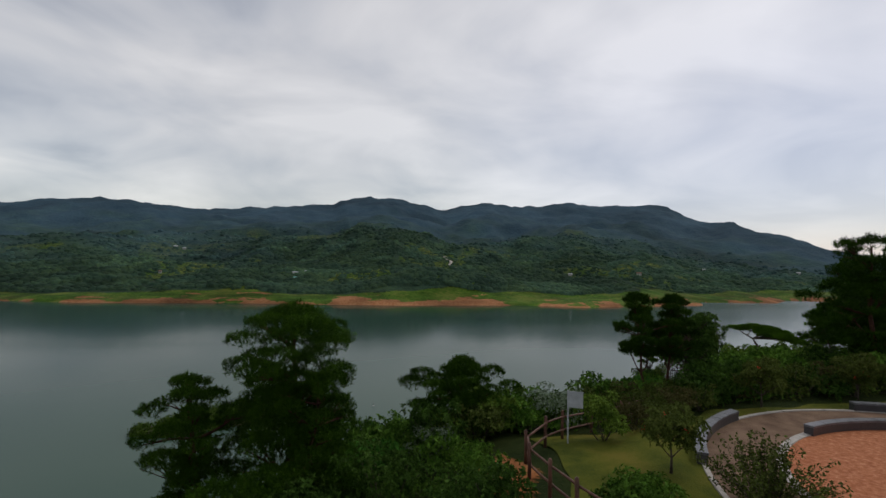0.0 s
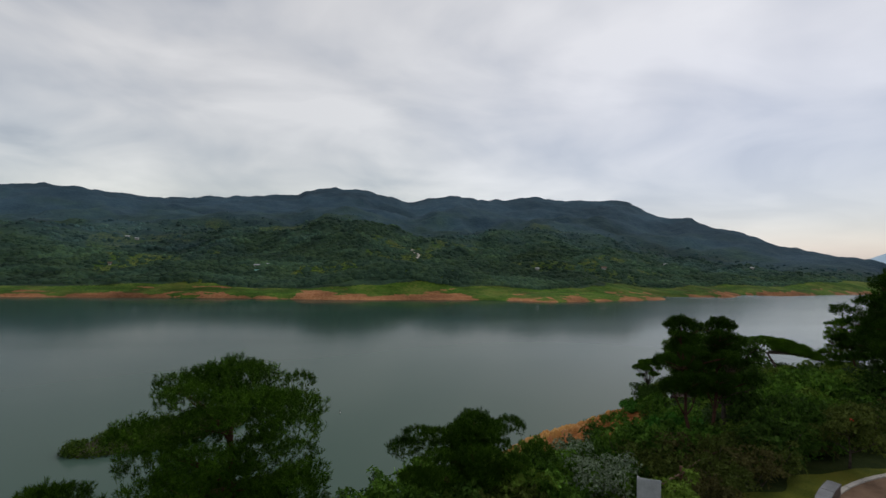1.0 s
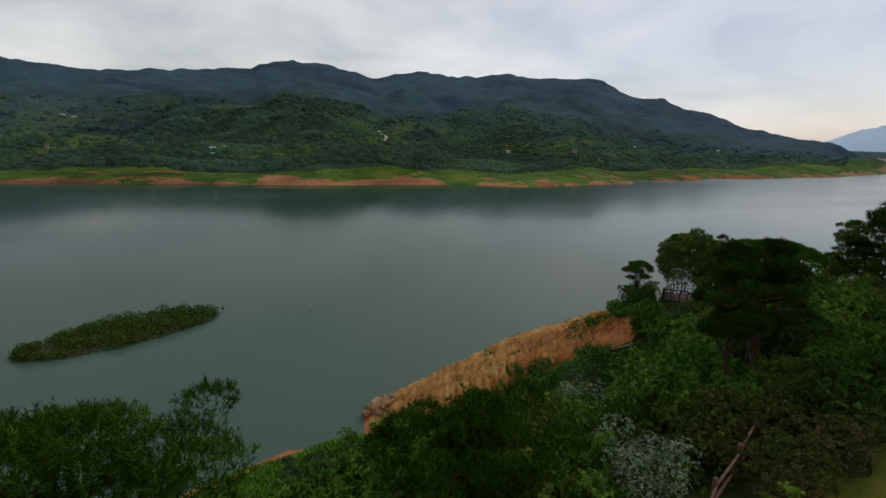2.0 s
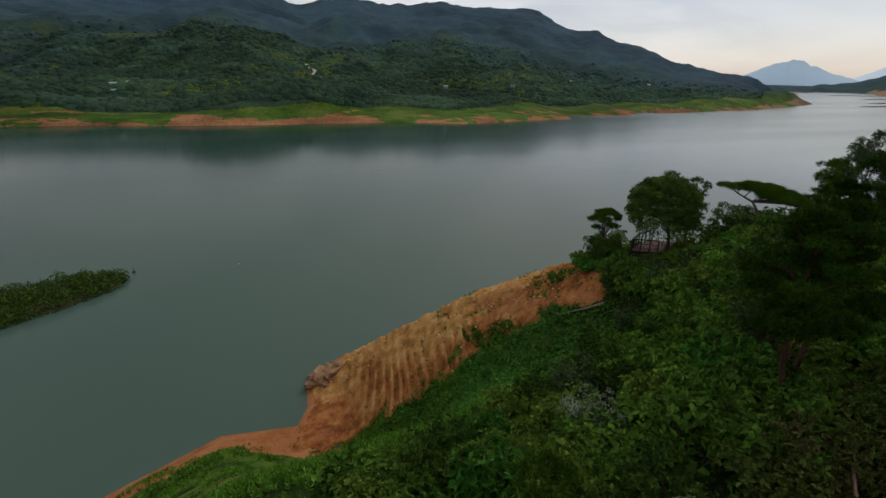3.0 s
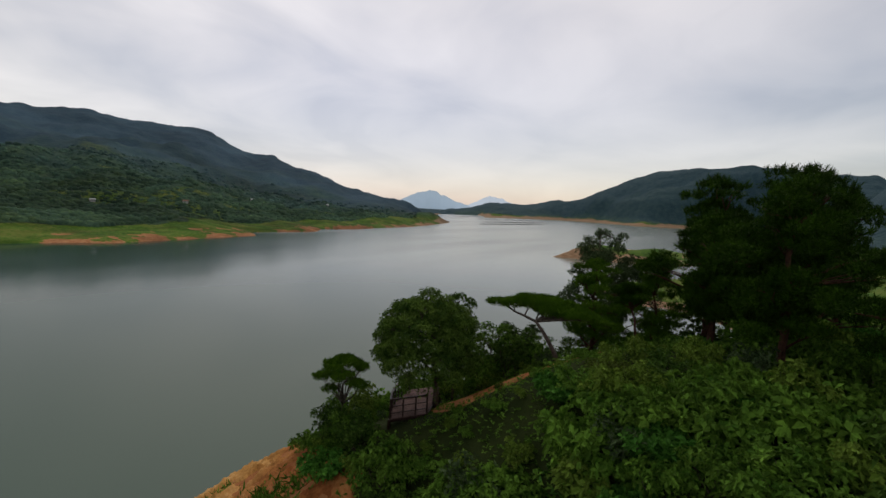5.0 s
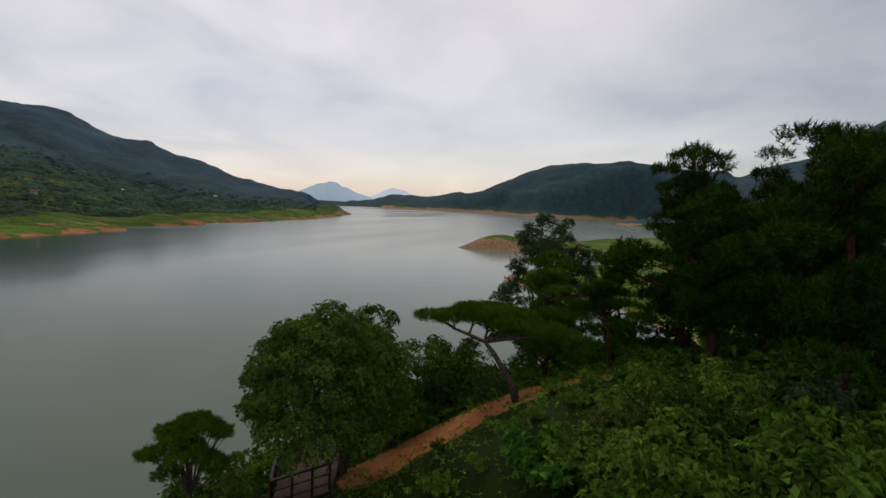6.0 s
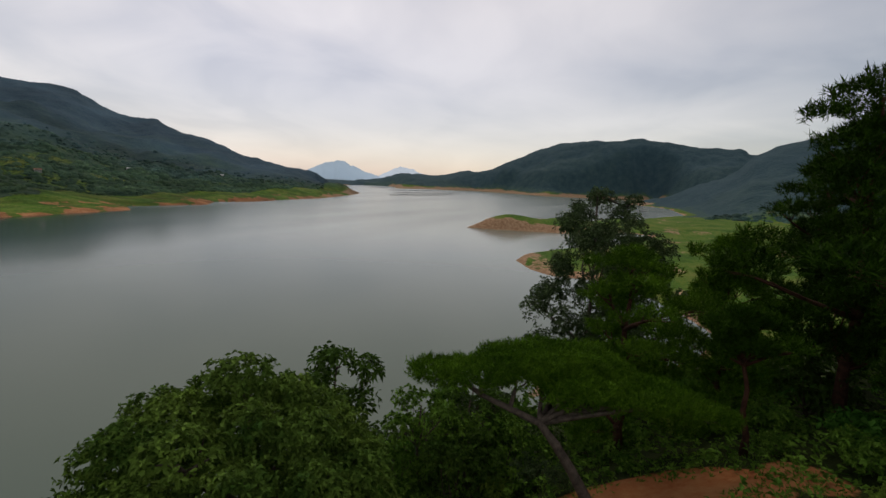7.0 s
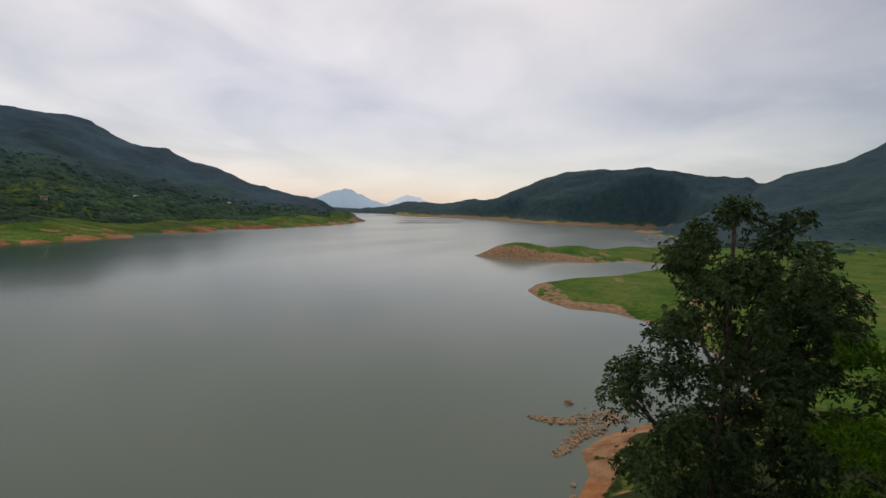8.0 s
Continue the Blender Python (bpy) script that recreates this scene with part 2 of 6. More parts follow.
def lake_distance(x, y):
    """Metres from the waterline in the plan: positive on land, negative on the lake."""
    best = np.full(x.shape, 1e12)
    inside = np.zeros(x.shape, bool)
    n = len(LAKE)
    for i in range(n):
        (ax, ay), (bx, by) = LAKE[i], LAKE[(i + 1) % n]
        ex, ey = bx - ax, by - ay
        k = np.clip(((x - ax) * ex + (y - ay) * ey) / (ex * ex + ey * ey), 0, 1)
        best = np.minimum(best, (x - ax - k * ex) ** 2 + (y - ay - k * ey) ** 2)
        cross = ((ay > y) != (by > y)) & (x < ex * (y - ay) / (ey + 1e-12 * (ey == 0)) + ax)
        inside ^= cross
    d = np.sqrt(best)
    return np.where(inside, -d, d)


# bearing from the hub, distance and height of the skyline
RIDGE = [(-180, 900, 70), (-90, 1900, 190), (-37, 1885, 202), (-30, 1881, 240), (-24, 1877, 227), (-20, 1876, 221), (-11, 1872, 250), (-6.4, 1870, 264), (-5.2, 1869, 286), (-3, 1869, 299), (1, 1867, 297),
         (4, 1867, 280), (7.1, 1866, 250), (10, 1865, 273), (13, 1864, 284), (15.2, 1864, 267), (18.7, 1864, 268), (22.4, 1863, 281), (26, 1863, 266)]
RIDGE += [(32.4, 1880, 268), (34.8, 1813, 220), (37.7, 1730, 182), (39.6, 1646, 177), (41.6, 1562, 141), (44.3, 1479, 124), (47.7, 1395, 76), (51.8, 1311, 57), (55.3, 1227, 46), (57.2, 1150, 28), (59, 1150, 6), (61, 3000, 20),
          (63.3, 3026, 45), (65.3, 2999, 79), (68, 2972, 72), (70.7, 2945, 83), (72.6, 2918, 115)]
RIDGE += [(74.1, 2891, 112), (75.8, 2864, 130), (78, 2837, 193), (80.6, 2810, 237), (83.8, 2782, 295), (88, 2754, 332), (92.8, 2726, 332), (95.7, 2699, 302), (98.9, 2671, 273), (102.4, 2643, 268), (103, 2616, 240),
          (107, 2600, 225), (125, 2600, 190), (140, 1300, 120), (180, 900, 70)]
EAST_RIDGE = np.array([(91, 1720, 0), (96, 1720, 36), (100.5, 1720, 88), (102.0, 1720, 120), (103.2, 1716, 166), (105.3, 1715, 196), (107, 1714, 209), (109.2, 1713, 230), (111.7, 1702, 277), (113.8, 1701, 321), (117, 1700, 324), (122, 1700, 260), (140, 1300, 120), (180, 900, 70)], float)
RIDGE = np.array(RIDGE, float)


def smooth01(a, b, v):
    k = np.clip((v - a) / (b - a), 0, 1)
    return k * k * (3 - 2 * k)


def ground_height(x, y):
    x, y = np.asarray(x, float), np.asarray(y, float)
    d = lake_distance(x, y)
    r = np.hypot(x - HUB[0], y - HUB[1])
    az = np.degrees(np.arctan2(x - HUB[0], y - HUB[1]))
    wob = fractal(x / 9, y / 9, 5, 3)
    # the headland with the park
    dd = d * (1 - 0.45 * smooth01(82, 96, x))
    bank = np.interp(dd, [0, 1.5, 18, 25, 32, 40, 47, 55, 75, 200], [0, 0.9, 15.0, 20.0, 23.2, 27.2, 28.6, 28.9, 29.0, 31])
    gx, gy = x - 6, y - 65
    along = np.clip((gx * 0.69 - gy * 0.72), 0, 40)
    off = np.hypot(gx - along * 0.69, gy + along * 0.72)
    bank = bank - 5.2 * np.exp(-(off / 7.5) ** 2) * smooth01(0, 8, d) * (1 - smooth01(28, 40, along))
    bank = bank - 3.3 * np.exp(-((y - 48.5) / 8.5) ** 4) * (1 - smooth01(12, 21, x)) * smooth01(0, 8, d)
    bank = bank - 0.9 * np.exp(-((x - 27.5) / 4.5) ** 2 - ((y - 56) / 5) ** 2)
    level = 29.3 - 25.0 * smooth01(58, 112, x - 0.35 * np.clip(y - 10, 0, 60) + 8)
    head = np.minimum(bank, level) + 0.22 * wob * smooth01(0, 6, d) * (1 - 0.85 * smooth01(27, 29, bank))
    park = 1 - smooth01(13.0, 17.0, np.hypot(x - 26, y - 10))
    head = head * (1 - park) + 28.9 * park
    head = head + 0.8 * np.exp(-((x - 43) / 5.5) ** 2 - ((y - 42) / 5.5) ** 2)
    head = head - 0.8 * np.exp(-((x - 36.3) / 2.8) ** 2 - ((y - 45.3) / 3.5) ** 2)
    # low meadows and spits east of it
    field = np.interp(d, [0, 5, 20, 80, 400, 900], [0, 1.3, 2.2, 4.0, 8.0, 14.0]) + 0.3 * wob * smooth01(0, 8, d)
    for cx, cy, a, b, h in ((430, 120, 40, 26, 8.5), (480, 78, 46, 22, 6.0), (560, 25, 70, 22, 4.5)):
        field = field + h * np.exp(-((x - cx) / a) ** 2 - ((y - cy) / b) ** 2) * smooth01(0, 12, d)
    # far banks: a bare wash line, grass, then the hills
    lumps = fractal(x / 45, y / 45, 11, 3)
    wash = np.interp(d, [0, 4, 14, 40, 110, 400], [0, 1.6, 3.2, 5.0, 11, 18]) * (1 + 0.35 * lumps)
    for cx, cy, a, b, h in ((62, 475, 75, 34, 19), (-160, 480, 60, 30, 8), (260, 470, 60, 30, 6), (700, 540, 90, 30, 8), (940, 610, 70, 26, 16)):
        wash = wash + h * np.exp(-((x - cx) / a) ** 2 - ((y - cy) / b) ** 2) * smooth01(8, 30, d)
    north = smooth01(150, 330, np.where(az < 61, y - 0.1 * x, 0)) * (x < 2400)
    far_right = smooth01(1350, 1800, x) * (az > 60)
    near = 1 - smooth01(125, 165, np.where(y > 200, 999, x))
    h = near * head + (1 - near) * field
    h = h * (1 - north) + wash * north
    terrace = np.interp(d, [0, 8, 38, 60, 150, 400], [0, 3.5, 12.5, 14, 16, 20]) * (1 + 0.3 * lumps)
    h = h * (1 - far_right) + terrace * far_right
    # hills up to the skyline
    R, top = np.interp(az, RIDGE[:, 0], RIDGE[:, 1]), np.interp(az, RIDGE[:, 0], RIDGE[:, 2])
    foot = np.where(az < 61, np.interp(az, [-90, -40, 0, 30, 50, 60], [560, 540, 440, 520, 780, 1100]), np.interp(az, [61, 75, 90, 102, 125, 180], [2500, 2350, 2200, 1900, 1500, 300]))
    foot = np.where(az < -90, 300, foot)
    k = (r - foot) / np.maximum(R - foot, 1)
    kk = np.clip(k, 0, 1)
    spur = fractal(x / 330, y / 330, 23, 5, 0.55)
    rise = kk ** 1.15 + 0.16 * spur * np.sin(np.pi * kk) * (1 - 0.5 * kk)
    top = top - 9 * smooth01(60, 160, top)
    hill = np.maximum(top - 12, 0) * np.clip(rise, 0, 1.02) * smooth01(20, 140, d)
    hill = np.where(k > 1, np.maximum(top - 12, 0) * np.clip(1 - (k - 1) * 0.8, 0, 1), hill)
    eR, etop = np.interp(az, EAST_RIDGE[:, 0], EAST_RIDGE[:, 1]), np.interp(az, EAST_RIDGE[:, 0], EAST_RIDGE[:, 2], left=0)
    etop = np.maximum(etop - 8 * smooth01(60, 160, etop) - 10, 0)
    ek = (r - 750) / (eR - 750)
    ekk = np.clip(ek, 0, 1)
    erise = np.clip(ekk ** 1.15 + 0.25 * spur * np.sin(np.pi * ekk) * (1 - 0.5 * ekk), 0, 1.02)
    east = etop * np.where(ek > 1, np.clip(1 - (ek - 1) * 0.8, 0, 1), erise) * (az > 91) * smooth01(20, 140, d)
    kk = np.where(east > hill, ekk, kk)
    k = np.where(east > hill, ek, k)
    h = h + np.maximum(hill, east)
    bed = -np.minimum(-d * 0.5, 9)
    return np.where(d > 0, h, bed), d, kk * (k > 0)


def grass_belt(x):
    """How far up the north bank the grass reaches before the woods."""
    return np.interp(x, [-400, -100, 0, 100, 160, 350, 700], [44, 40, 44, 44, 64, 58, 62])


def ground_at(x, y):
    return float(ground_height(np.array([x]), np.array([y]))[0][0])


def polar_sheet():
    az = np.radians(np.concatenate([np.linspace(-60, 126, 580, endpoint=False), np.linspace(126, 300, 44, endpoint=False)]))
    rr = np.concatenate([np.linspace(0.8, 24, 34), np.linspace(24, 58, 96)[1:], np.linspace(58, 112, 70)[1:], np.linspace(112, 360, 45)[1:], np.linspace(360, 580, 80)[1:], np.geomspace(580, 2050, 75)[1:], np.linspace(2050, 2700, 50)[1:], np.geomspace(2700, 4900, 18)[1:]])
    A, Rr = np.meshgrid(az, rr)
    x, y = HUB[0] + Rr * np.sin(A), HUB[1] + Rr * np.cos(A)
    return x, y, len(rr), len(az)


def furrow_weight(x, y, d):
    """Where the raked earth bank lies."""
    return smooth01(1.0, 4.0, d) * (1 - smooth01(17, 22, d)) * smooth01(7, 10, x) * (1 - smooth01(30, 42, x)) * smooth01(52, 58, y)


def soil_line(x):
    """The lower edge of the bare bank in the plan: soil lies on the lake side of it."""
    return np.interp(x, [4, 9, 10.7, 15.3, 18.7, 22, 25.9, 27.6, 29.4, 31.5, 34, 40], [62.5, 62.8, 62.0, 59.3, 57.0, 55.0, 53.0, 51.4, 49.6, 48.6, 52, 62])


def bank_soil(x, y):
    return smooth01(-0.7, 1.0, y - soil_line(x) + 1.9 * fractal(x / 2.2, y / 2.2, 49, 3)) * smooth01(4, 7, x) * (1 - smooth01(37, 41, x)) * (y > 44)


def red_path_distance(x, y):
    pts = [(40.2, 48.1), (41.2, 47.2), (42.2, 44.6), (43.4, 42.0), (44.0, 40.6)]
    best = np.full(np.shape(x), 1e9)
    for (ax, ay), (bx, by) in zip(pts, pts[1:]):
        ex, ey = bx - ax, by - ay
        k = np.clip(((x - ax) * ex + (y - ay) * ey) / (ex * ex + ey * ey), 0, 1)
        best = np.minimum(best, np.hypot(x - ax - k * ex, y - ay - k * ey))
    return best


def ground_material():
    m = bpy.data.materials.new("ground_cover")
    m.use_nodes = True
    nt = m.node_tree
    n, l = nt.nodes, nt.links
    b = n["Principled BSDF"]
    b.inputs["Roughness"].default_value = 0.9
    b.inputs["Specular IOR Level"].default_value = 0.05
    at = n.new("ShaderNodeAttribute")
    at.attribute_name = "cover"
    sp = n.new("ShaderNodeSeparateColor")
    l.new(at.outputs["Color"], sp.inputs[0])
    t = n.new("ShaderNodeTexCoord")

    def noise_node(scale, detail=5.0):
        a = n.new("ShaderNodeTexNoise")
        a.inputs["Scale"].default_value, a.inputs["Detail"].default_value, a.inputs["Roughness"].default_value = scale, detail, 0.62
        l.new(t.outputs["Object"], a.inputs["Vector"])
        return a.outputs[0]

    big, mid, fine = noise_node(0.035), noise_node(0.45), noise_node(5.0)
    blend = n.new("ShaderNodeMath")
    blend.operation = "MULTIPLY_ADD"
    l.new(fine, blend.inputs[0])
    blend.inputs[1].default_value = 0.5
    l.new(mid, blend.inputs[2])
    half = n.new("ShaderNodeMath")
    half.operation = "MULTIPLY"
    l.new(blend.outputs[0], half.inputs[0])
    half.inputs[1].default_value = 0.667
    soil = ramp_of(nt, [(0.30, (0.17, 0.052, 0.018)), (0.46, (0.33, 0.122, 0.045)), (0.62, (0.40, 0.190, 0.080)), (0.8, (0.48, 0.30, 0.16))])
    tan = ramp_of(nt, [(0.30, (0.13, 0.075, 0.040)), (0.46, (0.25, 0.155, 0.088)), (0.62, (0.38, 0.265, 0.165)), (0.8, (0.50, 0.39, 0.27))])
    red = n.new("ShaderNodeAttribute")
    red.attribute_name = "redness_haze"
    soils = n.new("ShaderNodeMix")
    soils.data_type = "RGBA"
    l.new(red.outputs["Fac"], soils.inputs[0])
    l.new(tan.outputs[0], soils.inputs[6])
    l.new(soil.outputs[0], soils.inputs[7])
    earth = ramp_of(nt, [(0.35, (0.014, 0.024, 0.006)), (0.65, (0.034, 0.046, 0.012))])
    grass = ramp_of(nt, [(0.40, (0.028, 0.072, 0.009)), (0.49, (0.062, 0.128, 0.014)), (0.57, (0.135, 0.155, 0.032))])
    woods = ramp_of(nt, [(0.36, (0.020, 0.040, 0.029)), (0.48, (0.031, 0.060, 0.037)), (0.57, (0.048, 0.084, 0.040)), (0.67, (0.084, 0.124, 0.047))])
    for r in (soil, tan, earth):
        l.new(half.outputs[0], r.inputs[0])
    both = n.new("ShaderNodeMath")
    both.operation = "MULTIPLY_ADD"
    l.new(big, both.inputs[0])
    both.inputs[1].default_value = 0.7
    l.new(half.outputs[0], both.inputs[2])
    sc = n.new("ShaderNodeMath")
    sc.operation = "MULTIPLY"
    l.new(both.outputs[0], sc.inputs[0])
    sc.inputs[1].default_value = 0.588
    l.new(sc.outputs[0], grass.inputs[0])
    l.new(sc.outputs[0], woods.inputs[0])
    colour = earth.outputs[0]
    for sock, r in ((2, woods), (1, grass), (0, soil)):
        # ragged borders between the covers
        add = n.new("ShaderNodeMath")
        add.operation = "MULTIPLY_ADD"
        l.new(half.outputs[0], add.inputs[0])
        add.inputs[1].default_value = 1.4
        l.new(sp.outputs[sock], add.inputs[2])
        mr = n.new("ShaderNodeMapRange")
        mr.inputs[1].default_value, mr.inputs[2].default_value = 1.12, 1.3
        l.new(add.outputs[0], mr.inputs[0])
        mx = n.new("ShaderNodeMix")
        mx.data_type = "RGBA"
        l.new(mr.outputs[0], mx.inputs[0])
        l.new(colour, mx.inputs[6])
        l.new(soils.outputs[2] if r is soil else r.outputs[0], mx.inputs[7])
        colour = mx.outputs[2]
    # distance haze on the upper slopes, put into the colour as blue-green
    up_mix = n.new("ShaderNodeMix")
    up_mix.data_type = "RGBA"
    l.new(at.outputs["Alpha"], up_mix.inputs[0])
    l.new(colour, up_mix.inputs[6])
    haze_tint = ramp_of(nt, [(0.36, (0.028, 0.054, 0.078)), (0.50, (0.038, 0.072, 0.099)), (0.62, (0.054, 0.094, 0.113))])
    l.new(sc.outputs[0], haze_tint.inputs[0])
    # a second haze colour for the eastern hills
    far_haze_tint = ramp_of(nt, [(0.38, (0.022, 0.050, 0.062)), (0.52, (0.036, 0.070, 0.080)), (0.62, (0.056, 0.092, 0.090))])
    l.new(sc.outputs[0], far_haze_tint.inputs[0])
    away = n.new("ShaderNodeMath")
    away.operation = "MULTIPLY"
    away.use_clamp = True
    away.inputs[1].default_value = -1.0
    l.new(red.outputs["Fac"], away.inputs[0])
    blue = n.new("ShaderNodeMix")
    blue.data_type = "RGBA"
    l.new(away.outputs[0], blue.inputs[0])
    l.new(haze_tint.outputs[0], blue.inputs[6])
    l.new(far_haze_tint.outputs[0], blue.inputs[7])
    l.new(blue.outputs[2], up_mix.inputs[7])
    # stands of lighter and darker trees
    tone = n.new("ShaderNodeAttribute")
    tone.attribute_name = "tone"
    value = n.new("ShaderNodeMath")
    value.operation = "ADD"
    value.inputs[1].default_value = 1.0
    l.new(tone.outputs["Fac"], value.inputs[0])
    hsv = n.new("ShaderNodeHueSaturation")
    l.new(value.outputs[0], hsv.inputs["Value"])
    l.new(up_mix.outputs[2], hsv.inputs["Color"])
    l.new(hsv.outputs[0], b.inputs["Base Color"])
    bp = n.new("ShaderNodeBump")
    bp.inputs["Strength"].default_value, bp.inputs["Distance"].default_value = 0.8, 0.25
    l.new(half.outputs[0], bp.inputs["Height"])
    crowns = n.new("ShaderNodeTexVoronoi")
    crowns.inputs["Scale"].default_value = 0.15
    l.new(t.outputs["Object"], crowns.inputs["Vector"])
    any_wood = n.new("ShaderNodeMath")
    any_wood.operation = "MAXIMUM"
    l.new(sp.outputs[2], any_wood.inputs[0])
    l.new(at.outputs["Alpha"], any_wood.inputs[1])
    bp2 = n.new("ShaderNodeBump")
    bp2.invert = True
    bp2.inputs["Distance"].default_value = 1.4
    l.new(any_wood.outputs[0], bp2.inputs["Strength"])
    l.new(crowns.outputs["Distance"], bp2.inputs["Height"])
    l.new(bp.outputs[0], bp2.inputs["Normal"])
    l.new(bp2.outputs[0], b.inputs["Normal"])
    return m


M_GROUND = ground_material()


def build_ground():
    x, y, nr, na = polar_sheet()
    z, d, k = ground_height(x, y)
    fw = furrow_weight(x, y, d)
    z = z - 0.25 * fw
    pd = red_path_distance(x, y)
    z = z - 0.18 * (1 - smooth01(0.5, 1.3, pd))
    verts = np.stack([x, y, z], -1).reshape(-1, 3)
    hub = len(verts)
    verts = np.vstack([verts, [[HUB[0], HUB[1], ground_at(*HUB)]]])
    i, j = np.meshgrid(np.arange(nr - 1), np.arange(na), indexing="ij")
    q = (j + 1) % na
    quads = np.stack([i * na + j, i * na + q, (i + 1) * na + q, (i + 1) * na + j], -1).reshape(-1, 4)[:, ::-1]
    tris = np.stack([(np.arange(na) + 1) % na, np.full(na, hub), np.arange(na)], -1)
    me = bpy.data.meshes.new("ground")
    me.vertices.add(len(verts))
    me.vertices.foreach_set("co", verts.astype(np.float32).ravel())
    loops = np.concatenate([quads.ravel(), tris.ravel()])
    me.loops.add(len(loops))
    me.loops.foreach_set("vertex_index", loops.astype(np.int32))
    me.polygons.add(len(quads) + len(tris))
    me.polygons.foreach_set("loop_start", np.concatenate([np.arange(len(quads)) * 4, len(quads) * 4 + np.arange(len(tris)) * 3]).astype(np.int32))
    me.update(calc_edges=True)
    me.polygons.foreach_set("use_smooth", np.ones(len(me.polygons), bool))
    # covers: bare soil, meadow grass, woods
    r = np.hypot(x - HUB[0], y - HUB[1])
    lum = fractal(x / 60, y / 60, 41, 3)
    near = (r < 118) & (y < 120)
    soil = np.where(near, np.maximum(bank_soil(x, y), 1 - smooth01(np.where(x > 85, 1.0, 4.5), np.where(x > 85, 4.5, 9.0), d + 1.5 * fractal(x / 4, y / 4, 45, 2))), 0)
    soil = np.maximum(soil, np.where(near, (1 - smooth01(1.3, 2.3, pd)), 0))
    soil = np.maximum(soil, np.where(near, 0.85 * (1 - smooth01(0.5, 1.5, np.hypot(x - 45.0, y - 38.2))), 0))
    soil = np.maximum(soil, np.where(near & (x > 70), (1 - smooth01(-1, 4, d + 7 * fractal(x / 6, y / 6, 74, 3) - 2.5)), 0))
    soil = np.maximum(soil, np.where(~near & (r < 1500) & (y < 250) & (x > 0), 1 - smooth01(-1, 3.5, d + 4 * fractal(x / 12, y / 12, 75, 3) - 3 - 3 * np.clip(lum, -1, 1)), 0))
    # bare red banks and slips along the north shore: middle, half-length, reach up the bank
    slips = np.zeros_like(x)
    for mid, half, reach in ((-232, 22, 9), (-178, 20, 11), (-120, 30, 6), (-22, 16, 24), (35, 52, 15), (88, 26, 26), (165, 20, 7), (203, 14, 11), (262, 14, 12), (297, 17, 15), (410, 26, 14), (505, 34, 17), (620, 40, 12), (760, 60, 16)):
        slips = np.maximum(slips, reach * (1 - smooth01(0.55, 1.15, np.abs(x + 4 * lum - mid - 0.12 * d) / half)))
    slips = np.maximum(slips + 2.0 * (slips > 1), 2.5)
    north_soil = 1 - smooth01(-2, 3.5, d + 11 * fractal(x / 12, y / 7, 43, 4) - 0.8 * slips)
    north_soil = np.maximum(north_soil, 0.75 * smooth01(0.35, 0.7, fractal(x / 26, y / 9, 68, 4)) * (1 - smooth01(34, 46, d)) * (slips > 6))
    soil = np.maximum(soil, np.where(~near & (y > 250) & (x < 900), north_soil, 0))
    soil = np.maximum(soil, np.where((x > 150) & (y < 260) & (r < 1500) & (k < 0.1), smooth01(0.35, 0.9, fractal(x / 26, y / 14, 47, 4)) * 0.55, 0))
    soil = np.maximum(soil, np.where((x > 380) & (x < 520) & (y > 60) & (y < 170), np.maximum(1 - smooth01(6, 11, d + 4 * lum), (1 - smooth01(13, 20, d + 7 * fractal(x / 14, y / 14, 63, 3))) * (1 - smooth01(418, 446, x))), 0))
    soil = np.maximum(soil, np.where((x > 1500) & (y < 1200), 1 - smooth01(24, 44, d + 12 * fractal(x / 40, y / 40, 66, 2)), 0))
    soil = np.maximum(soil, np.where((x > 880) & (y > 480) & (y < 1000), 1 - smooth01(12, 32, d), 0))
    gully = np.exp(-((x - 17) / 9) ** 2 - ((y - 55) / 9) ** 2)
    lawn = np.where(near, smooth01(8.6, 9.6, x) * (1 - smooth01(36, 40, x)) * (1 - smooth01(20.5, 23.5, y - 0.1 * x)) * 0.2, 0)
    grass = np.where(near, np.maximum(np.maximum(np.clip(gully * 1.6, 0, 1), (1 - smooth01(28, 33, x)) * smooth01(35, 41, y + 0.25 * x - 4)), lawn), np.where((x > 100) & (y < 260) & (r < 1700) & (k < 0.12), 1, 1 - smooth01(-4, 4, d + 8 * lum - np.where(y > 250, grass_belt(x), 46))))
    fields = smooth01(0.34, 0.55, fractal(x / 85, y / 85, 61, 3)) * (1 - smooth01(0.35, 0.6, k)) * 0.5
    grass = np.maximum(grass, np.where(near & (x > 80), 0.8, 0))
    grass = np.where(near, grass * 0.55, np.where(y > 250, np.maximum(grass, fields), grass))
    soil = np.maximum(soil, np.where(near, 1 - smooth01(1.3, 2.4, np.hypot(x - 25.9, y - 41.4) + 0.8 * fractal(x, y, 64, 2)), 0))
    soil = np.maximum(soil, np.where(near, 0.8 * (1 - smooth01(0.6, 1.3, np.hypot((x - 7.2) / 1.3, (y - 15.8) / 4.2) + 0.3 * fractal(x, y, 76, 2))), 0))
    woods = np.where(near, 0, 1 - grass)
    col = np.ones((len(verts), 4), np.float32)
    # alpha: share of painted haze, growing up the slopes and over the eastern hills
    haze_tint = np.where(near, 0, smooth01(0.05, 0.75, k + 0.12 * lum))
    haze_tint = np.maximum(haze_tint, np.where(((x > 1500) | ((x > 500) & (y < 200))) & (k > 0.02), 0.85 * smooth01(0.02, 0.12, k), 0))
    haze_tint = haze_tint * (1 - np.clip(soil * 1.3, 0, 1))
    for c, v in enumerate((soil, grass, woods, haze_tint)):
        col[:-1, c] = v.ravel()
